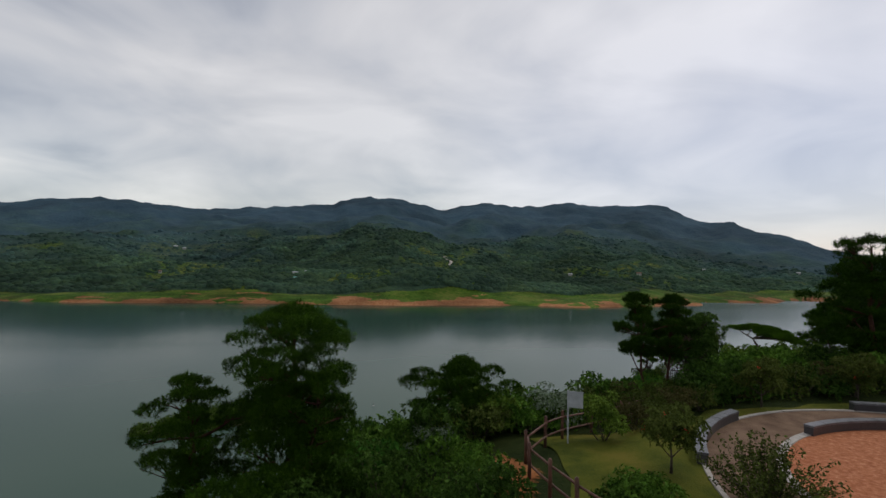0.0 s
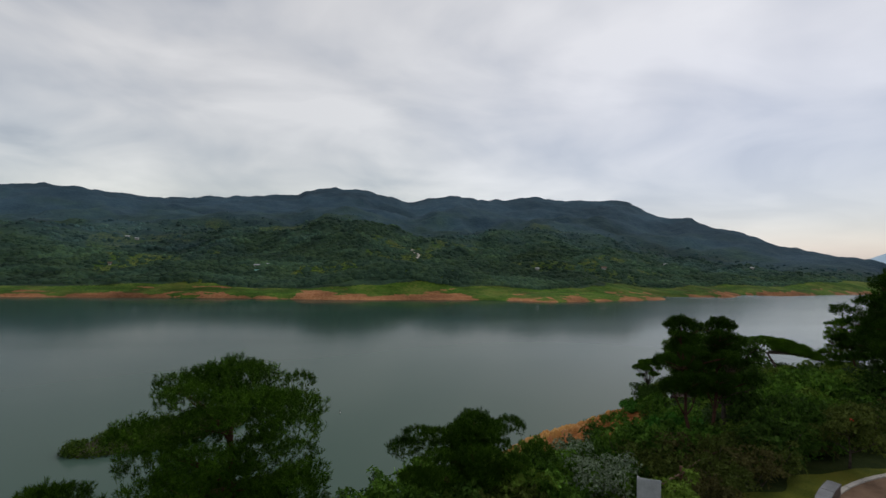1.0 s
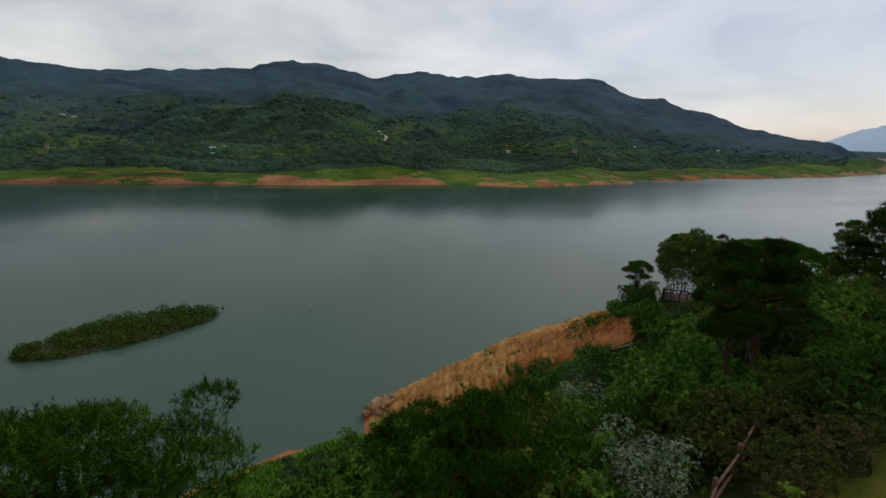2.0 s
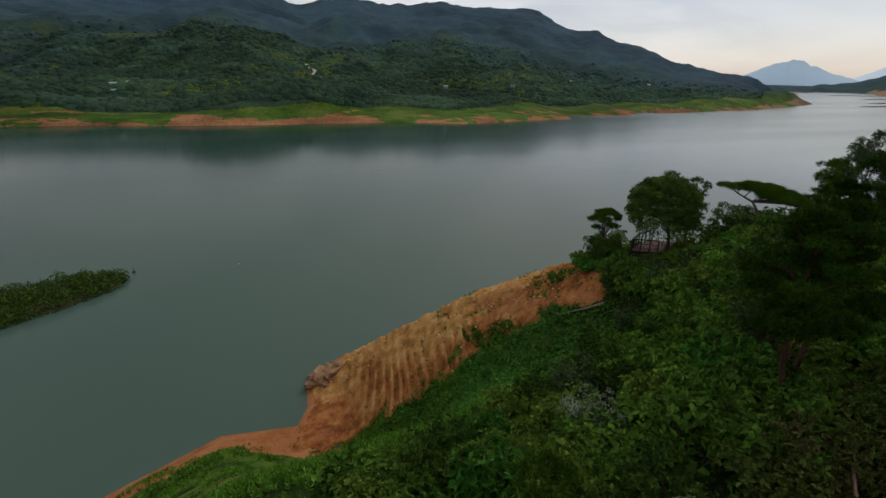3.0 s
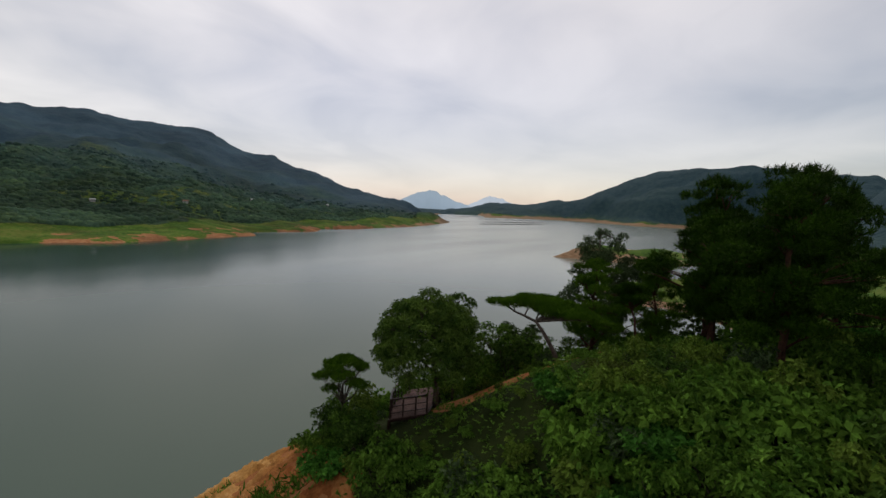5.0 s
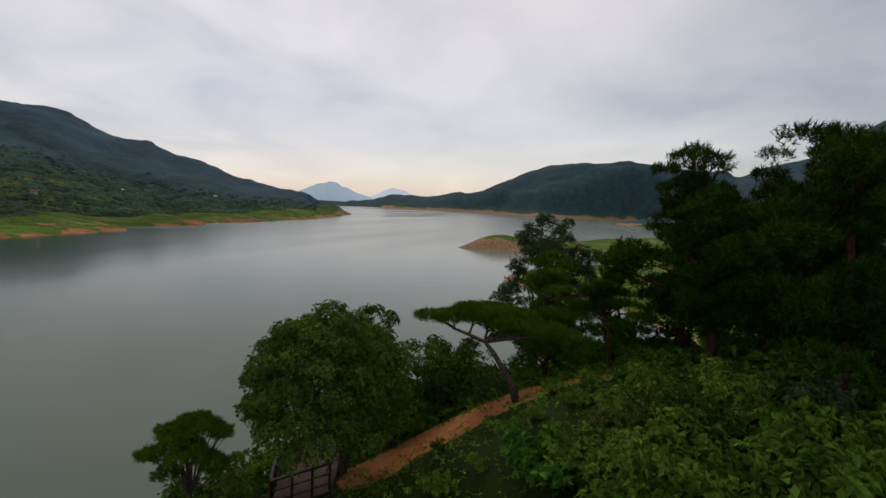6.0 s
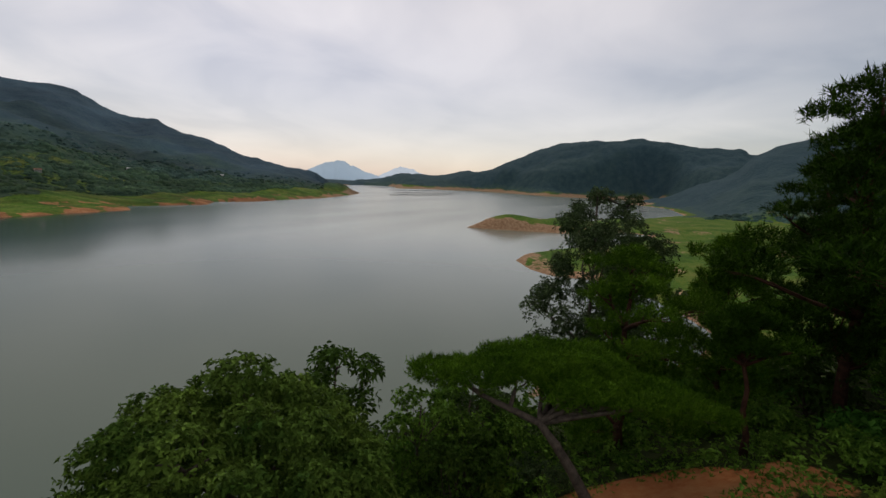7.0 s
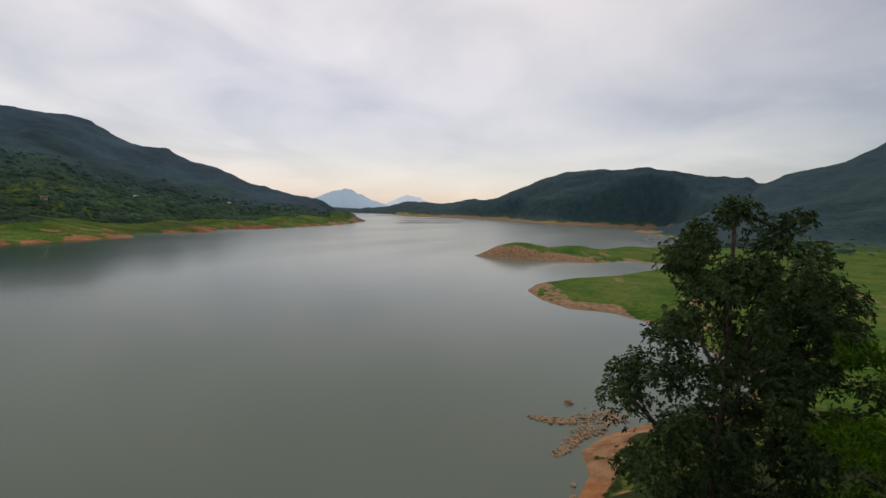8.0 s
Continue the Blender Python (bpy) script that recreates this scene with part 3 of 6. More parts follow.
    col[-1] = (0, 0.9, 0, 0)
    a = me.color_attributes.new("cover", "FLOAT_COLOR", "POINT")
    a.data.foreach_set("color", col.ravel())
    # soil redness; negative values pick the eastern hills' haze colour
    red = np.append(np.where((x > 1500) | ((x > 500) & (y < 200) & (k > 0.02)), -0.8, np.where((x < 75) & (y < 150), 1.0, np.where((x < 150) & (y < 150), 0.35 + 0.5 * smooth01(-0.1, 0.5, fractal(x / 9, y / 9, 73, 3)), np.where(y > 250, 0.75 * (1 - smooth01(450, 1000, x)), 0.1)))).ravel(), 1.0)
    me.attributes.new("redness_haze", "FLOAT", "POINT").data.foreach_set("value", red.astype(np.float32))
    tone = np.append(np.where((r > 300) & (r < 1900) & (y > 250), 0.25 * fractal(x / 130, y / 130, 69, 3) - 0.22 * (d < 75) + 0.3 * (d < 75) * fractal(x / 14, y / 9, 77, 3), 0).ravel(), 0)
    me.attributes.new("tone", "FLOAT", "POINT").data.foreach_set("value", tone.astype(np.float32))
    me.materials.append(M_GROUND)
    return tagged(new("ground", me), "grassy headland, red soil banks and wooded hills round a lake", "ground", kind="structure")


build_ground()


def build_bank():
    """The raked earth bank: a fine sheet with furrows down the slope, its rim sunk into the ground."""
    gx, gy = np.meshgrid(np.arange(5, 38, 0.17), np.arange(46, 82, 0.2), indexing="ij")
    z, d, _ = ground_height(gx, gy)
    fw = furrow_weight(gx, gy, d)
    on = bank_soil(gx, gy) * smooth01(0.3, 1.2, d)
    up_slope = gy - soil_line(gx) + 1.2 * fractal(gx / 3, gy / 3, 54, 2)
    across = gx * 0.95 - 0.30 * gy + 0.7 * lattice(gx / 4, gy / 8, 3)
    rake = np.sin(2 * np.pi * across / 0.98)
    rake = np.sign(rake) * np.abs(rake) ** 0.7 * (0.85 + 0.3 * lattice(gx / 1.6, gy / 5, 12))
    rills = np.sin(2 * np.pi * (across + 0.25 * lattice(gx, gy / 3, 14)) / 0.43)
    clods = fractal(gx * 1.3, gy * 1.3, 8, 5, 0.65)
    share = up_slope / np.interp(gx, [10, 14, 18, 22, 26, 30], [13, 12, 10, 8, 6.5, 5])
    rim = smooth01(0.55, 0.80, share)
    fw = fw * (1 - 0.85 * rim) * (0.15 + 0.85 * smooth01(11.5, 15, gx))
    z = z + 0.05 + (0.29 * rake + 0.06 * rills) * fw + (0.10 + 0.20 * rim) * clods - 0.7 * (1 - smooth01(0.15, 0.6, on))
    nx, ny = gx.shape
    idx = np.arange(nx * ny).reshape(nx, ny)
    use = on > 0.02
    cell = use[:-1, :-1] | use[1:, :-1] | use[1:, 1:] | use[:-1, 1:]
    quads = np.stack([idx[:-1, :-1], idx[1:, :-1], idx[1:, 1:], idx[:-1, 1:]], -1)[cell]
    ob = mesh_object("earth_bank", np.stack([gx, gy, z], -1).reshape(-1, 3), quads, None, smooth=True)
    tan = smooth01(0.3, 0.85, share + 0.3 * fractal(gx / 2.5, gy / 2.5, 53, 4)) * (1 - smooth01(25.5, 28.5, gx) * (1 - smooth01(55, 60, gy)))
    tan = np.clip(tan * 0.9 + 0.5 * rake * fw + 0.12 * clods, 0, 1)
    a = ob.data.attributes.new("tan", "FLOAT", "POINT")
    a.data.foreach_set("value", tan.astype(np.float32).ravel())
    m = surface("raked_red_earth", [(0.30, (0.13, 0.040, 0.014)), (0.5, (0.31, 0.108, 0.034)), (0.7, (0.46, 0.200, 0.070))], scale=0.7, fine=7, bump=0.9, depth=0.07, rough=0.95)
    n, l = m.node_tree.nodes, m.node_tree.links
    b = n["Principled BSDF"]
    b.inputs["Specular IOR Level"].default_value = 0.04
    red = b.inputs["Base Color"].links[0].from_socket
    val = n["Color Ramp"].inputs[0].links[0].from_socket
    pale = ramp_of(m.node_tree, [(0.28, (0.26, 0.115, 0.032)), (0.5, (0.49, 0.250, 0.075)), (0.72, (0.64, 0.400, 0.160))])
    l.new(val, pale.inputs[0])
    at = n.new("ShaderNodeAttribute")
    at.attribute_name = "tan"
    mx = n.new("ShaderNodeMix")
    mx.data_type = "RGBA"
    l.new(at.outputs["Fac"], mx.inputs[0])
    l.new(red, mx.inputs[6])
    l.new(pale.outputs[0], mx.inputs[7])
    l.new(mx.outputs[2], b.inputs["Base Color"])
    ob.data.materials.clear()
    ob.data.materials.append(m)
    return tagged(ob, "raked bare bank of orange and tan earth above the water", "earth bank", kind="structure")


build_bank()


def build_water():
    m = bpy.data.materials.new("lake_water")
    m.use_nodes = True
    n, l = m.node_tree.nodes, m.node_tree.links
    b = n["Principled BSDF"]
    b.inputs["IOR"].default_value = 1.33
    t = n.new("ShaderNodeTexCoord")

    def noise_of(scale, detail, stretch=(1, 1, 1), turn=0.0):
        mp = n.new("ShaderNodeMapping")
        mp.inputs["Scale"].default_value, mp.inputs["Rotation"].default_value = stretch, (0, 0, radians(turn))
        l.new(t.outputs["Object"], mp.inputs[0])
        w = n.new("ShaderNodeTexNoise")
        w.inputs["Scale"].default_value, w.inputs["Detail"].default_value = scale, detail
        l.new(mp.outputs[0], w.inputs["Vector"])
        return w.outputs[0]

    def ranged(source, a0, a1, b0, b1):
        mr = n.new("ShaderNodeMapRange")
        mr.interpolation_type = "SMOOTHSTEP"
        for k, v in ((1, a0), (2, a1), (3, b0), (4, b1)):
            mr.inputs[k].default_value = v
        l.new(source, mr.inputs[0])
        return mr.outputs[0]

    # calm and ruffled lanes drawn out by the wind
    lanes = noise_of(0.007, 4, (0.3, 1.9, 1), -12)
    xyz = n.new("ShaderNodeSeparateXYZ")
    l.new(t.outputs["Object"], xyz.inputs[0])
    strength = n.new("ShaderNodeMath")
    strength.operation = "MULTIPLY"
    l.new(ranged(lanes, 0.48, 0.70, 0.4, 2.6), strength.inputs[0])
    l.new(ranged(xyz.outputs[0], 40.0, 330.0, 0.07, 0.03), strength.inputs[1])
    bp = n.new("ShaderNodeBump")
    bp.inputs["Distance"].default_value = 0.10
    l.new(strength.outputs[0], bp.inputs["Strength"])
    l.new(noise_of(1.1, 7, (0.6, 1.5, 1), -20), bp.inputs["Height"])
    l.new(bp.outputs[0], b.inputs["Normal"])
    rough = n.new("ShaderNodeMath")
    rough.operation = "ADD"
    l.new(ranged(lanes, 0.42, 0.68, 0.10, 0.14), rough.inputs[0])
    l.new(ranged(xyz.outputs[0], 150.0, 520.0, 0.0, 0.10), rough.inputs[1])
    l.new(rough.outputs[0], b.inputs["Roughness"])
    l.new(ranged(xyz.outputs[0], 40.0, 400.0, 0.085, 0.5), b.inputs["Specular IOR Level"])
    def blend(fac, a, b_):
        mx = n.new("ShaderNodeMix")
        mx.data_type = "RGBA"
        l.new(fac, mx.inputs[0])
        for k, v in ((6, a), (7, b_)):
            if isinstance(v, tuple):
                mx.inputs[k].default_value = v
            else:
                l.new(v, mx.inputs[k])
        return mx.outputs[2]

    # inshore colour, lighter towards the east
    inshore = blend(ranged(xyz.outputs[0], -15.0, 90.0, 0.0, 1.0), (0.074, 0.120, 0.094, 1), (0.138, 0.168, 0.137, 1))
    # the hills' dark reflection offshore is put into the base colour
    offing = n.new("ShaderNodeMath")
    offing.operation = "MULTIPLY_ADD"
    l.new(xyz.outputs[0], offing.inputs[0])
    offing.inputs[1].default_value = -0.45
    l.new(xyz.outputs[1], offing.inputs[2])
    l.new(blend(ranged(offing.outputs[0], 70.0, 290.0, 0.0, 1.0), inshore, (0.016, 0.050, 0.036, 1)), b.inputs["Base Color"])
    bm = bmesh.new()
    bmesh.ops.create_circle(bm, cap_ends=True, segments=96, radius=4700, matrix=Matrix.Translation((HUB[0], HUB[1], 0)))
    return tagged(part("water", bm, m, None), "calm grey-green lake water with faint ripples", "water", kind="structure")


build_water()


# ---- far hills: tree crowns, backdrop ranges ----
def crown_blob(rng):
    """A lumpy dome: the crown of one tree seen from far off."""
    v = [(0.15 * rng.normal(), 0.15 * rng.normal(), 1.3)]
    for k, (r, z) in enumerate(((0.78, 0.95), (1.0, 0.0))):
        for i in range(6):
            a = (i + 0.5 * k) * math.pi / 3 + rng.uniform(-0.25, 0.25)
            q = r * rng.uniform(0.75, 1.25)
            v.append((q * math.cos(a), q * math.sin(a), z + rng.uniform(-0.2, 0.2) * (1 - k)))
    f = []
    for i in range(6):
        q = (i + 1) % 6
        f += [(0, 1 + i, 1 + q), (1 + i, 7 + i, 1 + q), (1 + q, 7 + i, 7 + q)]
    return np.array(v), np.array(f)


def build_woods(name, n, lo, hi, az_range, seed, size, label, fade, dmin=48, grow=0.3):
    """Crowns scattered over a hillside, thinning out with height, in the ground's own woodland colours."""
    rng = np.random.RandomState(seed)
    m = n * 4
    az = np.radians(rng.uniform(*az_range, m))
    r = np.exp(rng.uniform(np.log(lo), np.log(hi), m))
    x, y = HUB[0] + r * np.sin(az), HUB[1] + r * np.cos(az)
    z, d, k = ground_height(x, y)
    clear = fractal(x / 85, y / 85, 61, 3)
    knob = np.exp(-((x - 62) / 85) ** 2 - ((y - 478) / 36) ** 2) > 0.35
    ok = (d > np.where(y > 250, grass_belt(x) + 3, dmin) + 8 * np.clip(clear, -0.5, 1)) & ((clear < 0.3 + 0.6 * k) | (rng.rand(m) < 0.3)) & (rng.rand(m) > k * fade)
    ok |= knob & (d > 30)
    ok &= (y > 250) | ((k > 0.015) & (k < 0.82))
    x, y, z, r, k = (q[ok][:n] for q in (x, y, z, r, k))
    kinds = [crown_blob(rng) for _ in range(8)]
    verts, faces, o, haze_tints, tone = [], [], 0, [], []
    stands = 0.25 * fractal(x / 130, y / 130, 69, 3) + 0.55 * smooth01(0.1, 0.55, fractal(x / 55, y / 40, 70, 3))
    lum = fractal(x / 60, y / 60, 41, 3)
    # crowns take the same painted haze as the slope under them
    haze_tint = smooth01(0.05, 0.75, k + 0.12 * lum)
    haze_tint = np.where((x > 1500) | ((x > 500) & (y < 250)), 0.4, haze_tint)
    for i in range(len(x)):
        v, f = kinds[rng.randint(8)]
        s = size * (r[i] / 600) ** grow * rng.choice((0.5, 0.7, 0.9, 1.2, 1.7)) * rng.uniform(0.85, 1.15) * (1 - 0.45 * min(1, k[i] * 1.6) * (y[i] > 250))
        a = rng.uniform(0, 6.28)
        c, q = math.cos(a), math.sin(a)
        w = np.stack([(v[:, 0] * c - v[:, 1] * q) * s, (v[:, 0] * q + v[:, 1] * c) * s, v[:, 2] * s * rng.uniform(0.55, 0.9)], -1) + (x[i], y[i], z[i] - 0.35 * s)
        verts.append(w)
        faces.append(f + o)
        haze_tints.append(np.full(len(v), haze_tint[i]))
        tone.append(np.full(len(v), stands[i] + rng.uniform(-0.22, 0.22)))
        o += len(v)
    ob = mesh_object(name, np.vstack(verts), np.vstack(faces), M_GROUND, smooth=True)
    col = np.zeros((o, 4), np.float32)
    col[:, 2], col[:, 3] = 1.0, np.concatenate(haze_tints)
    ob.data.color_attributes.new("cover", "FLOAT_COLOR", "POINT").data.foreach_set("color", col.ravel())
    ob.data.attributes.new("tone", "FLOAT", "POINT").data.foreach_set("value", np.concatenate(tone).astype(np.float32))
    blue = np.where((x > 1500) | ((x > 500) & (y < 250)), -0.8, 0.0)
    ob.data.attributes.new("redness_haze", "FLOAT", "POINT").data.foreach_set("value", np.repeat(blue, [len(t) for t in tone]).astype(np.float32))
    return tagged(ob, label, "woods", kind="stuff")


build_woods("far_woods", 26000, 420, 1500, (-56, 60), 71, 2.9, "dense green woodland covering the hillside across the lake", 2.2, 52)
build_woods("valley_woods", 3200, 760, 2400, (64, 124), 72, 3.4, "dark woodland at the foot of the hills beyond the meadows", 7.0, 60)


def backdrop_range(name, outline, label, material):
    """A ridge far down the valley, closed as a thick wedge."""
    verts, faces = [], []
    for az, r, z in outline:
        s, c = math.sin(radians(az)), math.cos(radians(az))
        for rr, zz in ((r - 120, -2), (r, z), (r + 120, -2)):
            verts.append((HUB[0] + rr * s, HUB[1] + rr * c, zz))
    for i in range(len(outline) - 1):
        for k in range(2):
            faces.append((i * 3 + k, i * 3 + 3 + k, i * 3 + 4 + k, i * 3 + 1 + k))
    ob = mesh_object(name, verts, faces, material, smooth=True)
    return tagged(ob, label, "mountains", kind="structure")


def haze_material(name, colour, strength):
    # haze put into the colour, with a glow of its own
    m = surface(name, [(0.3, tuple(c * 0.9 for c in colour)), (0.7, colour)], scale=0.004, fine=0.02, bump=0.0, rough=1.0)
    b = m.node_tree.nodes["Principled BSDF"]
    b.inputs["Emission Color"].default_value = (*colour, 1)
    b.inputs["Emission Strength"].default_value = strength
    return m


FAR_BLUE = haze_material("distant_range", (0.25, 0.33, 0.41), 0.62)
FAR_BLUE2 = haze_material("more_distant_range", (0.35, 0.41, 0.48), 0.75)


def ridge_line(points, seed):
    out = []
    for a in np.arange(points[0][0], points[-1][0] + 0.01, 0.12):
        z = np.interp(a, [p[0] for p in points], [p[2] for p in points])
        z = z * (1 + 0.05 * float(fractal(np.array([a * 1.6]), np.array([3.0]), seed, 4)[0]))
        out.append((a, points[0][1], z))
    return out


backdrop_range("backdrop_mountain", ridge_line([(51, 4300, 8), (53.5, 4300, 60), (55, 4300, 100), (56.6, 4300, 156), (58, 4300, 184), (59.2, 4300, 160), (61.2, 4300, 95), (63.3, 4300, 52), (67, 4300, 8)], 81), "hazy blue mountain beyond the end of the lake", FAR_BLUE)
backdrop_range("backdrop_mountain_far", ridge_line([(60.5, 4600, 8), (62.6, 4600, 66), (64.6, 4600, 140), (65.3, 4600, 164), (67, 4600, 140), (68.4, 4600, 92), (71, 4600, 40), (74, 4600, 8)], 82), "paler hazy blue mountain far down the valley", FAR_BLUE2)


# ---- plants ----
def leaf_cards(points, size, rng, kind="leaf", normals=None):
    """Small leaves (bent quads) or needle tufts (thin blades) at the points: verts, triangle faces."""
    n = len(points)
    if kind == "tuft":
        # shoots that turn upwards, each with a brush of needles
        per = 14
        shoot = (normals if normals is not None else rng.normal(0, 1, (n, 3))) * 0.55 + (0, 0, 0.75) + rng.normal(0, 0.28, (n, 3))
        shoot /= np.linalg.norm(shoot, axis=1, keepdims=True)
        ln = size * rng.uniform(0.7, 1.25, (n, 1))
        p, d, ln = np.repeat(points, per, 0), np.repeat(shoot, per, 0), np.repeat(ln, per, 0)
        p = p + d * ln * rng.uniform(-0.5, 0.75, (n * per, 1))
        dirs = d * 0.55 + rng.normal(0, 0.5, (n * per, 3))
        dirs /= np.linalg.norm(dirs, axis=1, keepdims=True)
        side = np.cross(dirs, rng.normal(0, 1, (n * per, 3)))
        side /= np.linalg.norm(side, axis=1, keepdims=True) + 1e-9
        w = ln * 0.06
        v = np.stack([p - side * w, p + side * w, p + dirs * ln * 0.8], 1).reshape(-1, 3)
        return v, np.arange(len(v)).reshape(-1, 3)
    if kind == "whorl":
        # leaves spreading and drooping round the end of each twig
        per = 5
        axis = (normals if normals is not None else rng.normal(0, 1, (n, 3))) + (0, 0, 0.45) + rng.normal(0, 0.35, (n, 3))
        axis /= np.linalg.norm(axis, axis=1, keepdims=True)
        p, d = np.repeat(points, per, 0), np.repeat(axis, per, 0)
        away = np.cross(d, rng.normal(0, 1, (n * per, 3)))
        away /= np.linalg.norm(away, axis=1, keepdims=True) + 1e-9
        s = size * np.repeat(rng.uniform(0.75, 1.2, (n, 1)), per, 0) * rng.uniform(0.7, 1.15, (n * per, 1))
        lift = d * rng.uniform(0.1, 0.7, (n * per, 1))
        tip = p + (away + lift) * s - np.array((0, 0, 1.0)) * s * rng.uniform(0.0, 0.45, (n * per, 1))
        half = np.cross(away, d) * s * rng.uniform(0.2, 0.32, (n * per, 1))
        mid = p + (away * 0.5 + lift * 0.75) * s
        v = np.stack([p, mid + half, tip, mid - half], 1).reshape(-1, 3)
        i = np.arange(n * per)[:, None] * 4
        return v, np.concatenate([i + (0, 2, 1), i + (0, 3, 2)], 1).reshape(-1, 3)
    if kind == "needle":
        per = 3
        p = np.repeat(points, per, 0)
        base = np.repeat(normals if normals is not None else np.tile((0, 0, 1.0), (n, 1)), per, 0)
        dirs = base * 0.75 + rng.normal(0, 0.75, (n * per, 3))
        dirs /= np.linalg.norm(dirs, axis=1, keepdims=True)
        ln = size * rng.uniform(0.6, 1.15, (n * per, 1))
        side = np.cross(dirs, rng.normal(0, 1, (n * per, 3)))
        side /= np.linalg.norm(side, axis=1, keepdims=True) + 1e-9
        w = size * 0.12
        v = np.stack([p - side * w, p + side * w, p + dirs * ln], 1).reshape(-1, 3)
        return v, np.arange(len(v)).reshape(-1, 3)
    out = normals if normals is not None else rng.normal(0, 1, (n, 3))
    nrm = out * 0.7 + rng.normal(0, 0.6, (n, 3)) + (0, 0, 0.35)
    nrm /= np.linalg.norm(nrm, axis=1, keepdims=True)
    a = np.cross(nrm, rng.normal(0, 1, (n, 3)))
    a /= np.linalg.norm(a, axis=1, keepdims=True) + 1e-9
    b = np.cross(nrm, a)
    s = size * rng.uniform(0.6, 1.3, (n, 1))
    if kind == "small":
        v = np.stack([points - a * s * 0.8 + b * s * 0.5, points - a * s * 0.8 - b * s * 0.5, points + a * s + nrm * s * 0.2], 1).reshape(-1, 3)
        return v, np.arange(len(v)).reshape(-1, 3)
    tip, tail = points + a * s, points - a * s
    l, r = points + b * s * 0.52 + nrm * s * 0.12, points - b * s * 0.52 + nrm * s * 0.12
    v = np.stack([tail, l, tip, r], 1).reshape(-1, 3)
    i = np.arange(n)[:, None] * 4
    f = np.concatenate([i + (0, 2, 1), i + (0, 3, 2)], 1).reshape(-1, 3)
    return v, f


def shell_points(pads, n, rng, inner=0.55, under=0.35):
    """Points spread through the outer part of flattened pads, with outward directions."""
    vol = np.array([(p[3] * p[4]) ** 1.0 for p in pads])
    pick = rng.choice(len(pads), n, p=vol / vol.sum())
    u = rng.normal(0, 1, (n, 3))
    u[:, 2] = np.where((u[:, 2] < 0) & (rng.rand(n) > under), -u[:, 2], u[:, 2])
    u /= np.linalg.norm(u, axis=1, keepdims=True)
    k = rng.uniform(inner ** 3, 1, (n, 1)) ** (1 / 3)
    pad = np.array(pads)[pick]
    lump = 1 + 0.18 * np.sin(u[:, :1] * 7 + pick[:, None]) * np.cos(u[:, 1:2] * 6 - pick[:, None])
    p = pad[:, :3] + u * k * lump * pad[:, [3, 3, 4]]
    return p, u


def bend(p0, p1, rng, sag=0.12, n=5):
    p0, p1 = Vector(p0), Vector(p1)
    ln = (p1 - p0).length
    kink = Vector((rng.uniform(-1, 1), rng.uniform(-1, 1), rng.uniform(-0.4, 0.8))) * ln * sag
    return [p0.lerp(p1, i / n) + kink * math.sin(math.pi * i / n) for i in range(n + 1)]


def tree(name, place, trunk_pts, radius, pads, leaves, size, leaf_mat, bark_mat, label, seed, kind="leaf", group="", category="tree", inner=0.55, sides=8, under=0.35, low=1):
    """A tree at place: a tapered trunk through trunk_pts, a limb to each pad, leaves or needles round the pads (all in local metres)."""
    rng = np.random.RandomState(seed)
    thing = root(name, place, label, category, group)
    n = len(trunk_pts)
    v, f = tube(trunk_pts, [radius * (1 - 0.72 * i / (n - 1)) * (1.35 if i == 0 else 1) for i in range(n)], sides, rng, 0.08)
    trunk = mesh_object("trunk", v, f, bark_mat, thing, True)
    tp = [Vector(p) for p in trunk_pts]
    for cx, cy, cz, ra, rb in pads[:: max(1, len(pads) // 14)]:
        c = Vector((cx, cy, cz - rb * 0.35))
        cand = [((p - c).length + (2 if p.z > c.z - 0.15 * (p.xy - c.xy).length else 0), i) for i, p in enumerate(tp) if i >= low]
        j = tp[min(cand)[1]]
        if (c - j).length < 0.3:
            continue
        pts = bend(j, c, rng)
        r0 = min(radius * 0.5, 0.03 + 0.035 * (c - j).length)
        shapes = [tube(pts, [r0 * (1 - 0.75 * i / 5) for i in range(6)], 5)]
        for _ in range(3):
            e = c + Vector((rng.uniform(-1, 1) * ra, rng.uniform(-1, 1) * ra, rng.uniform(-0.1, 0.7) * rb)) * 0.75
            shapes.append(tube(bend(pts[rng.randint(2, 5)], e, rng, 0.1, 3), [r0 * 0.4, r0 * 0.3, r0 * 0.2, r0 * 0.1], 4))
        v, f = join_shapes(shapes)
        mesh_object("limb", v, f, bark_mat, trunk, True)
    p, u = shell_points(pads, leaves, rng, inner, under)
    v, f = leaf_cards(p, size, rng, kind, u)
    mesh_object("crown", v, f, leaf_mat, thing)
    return thing


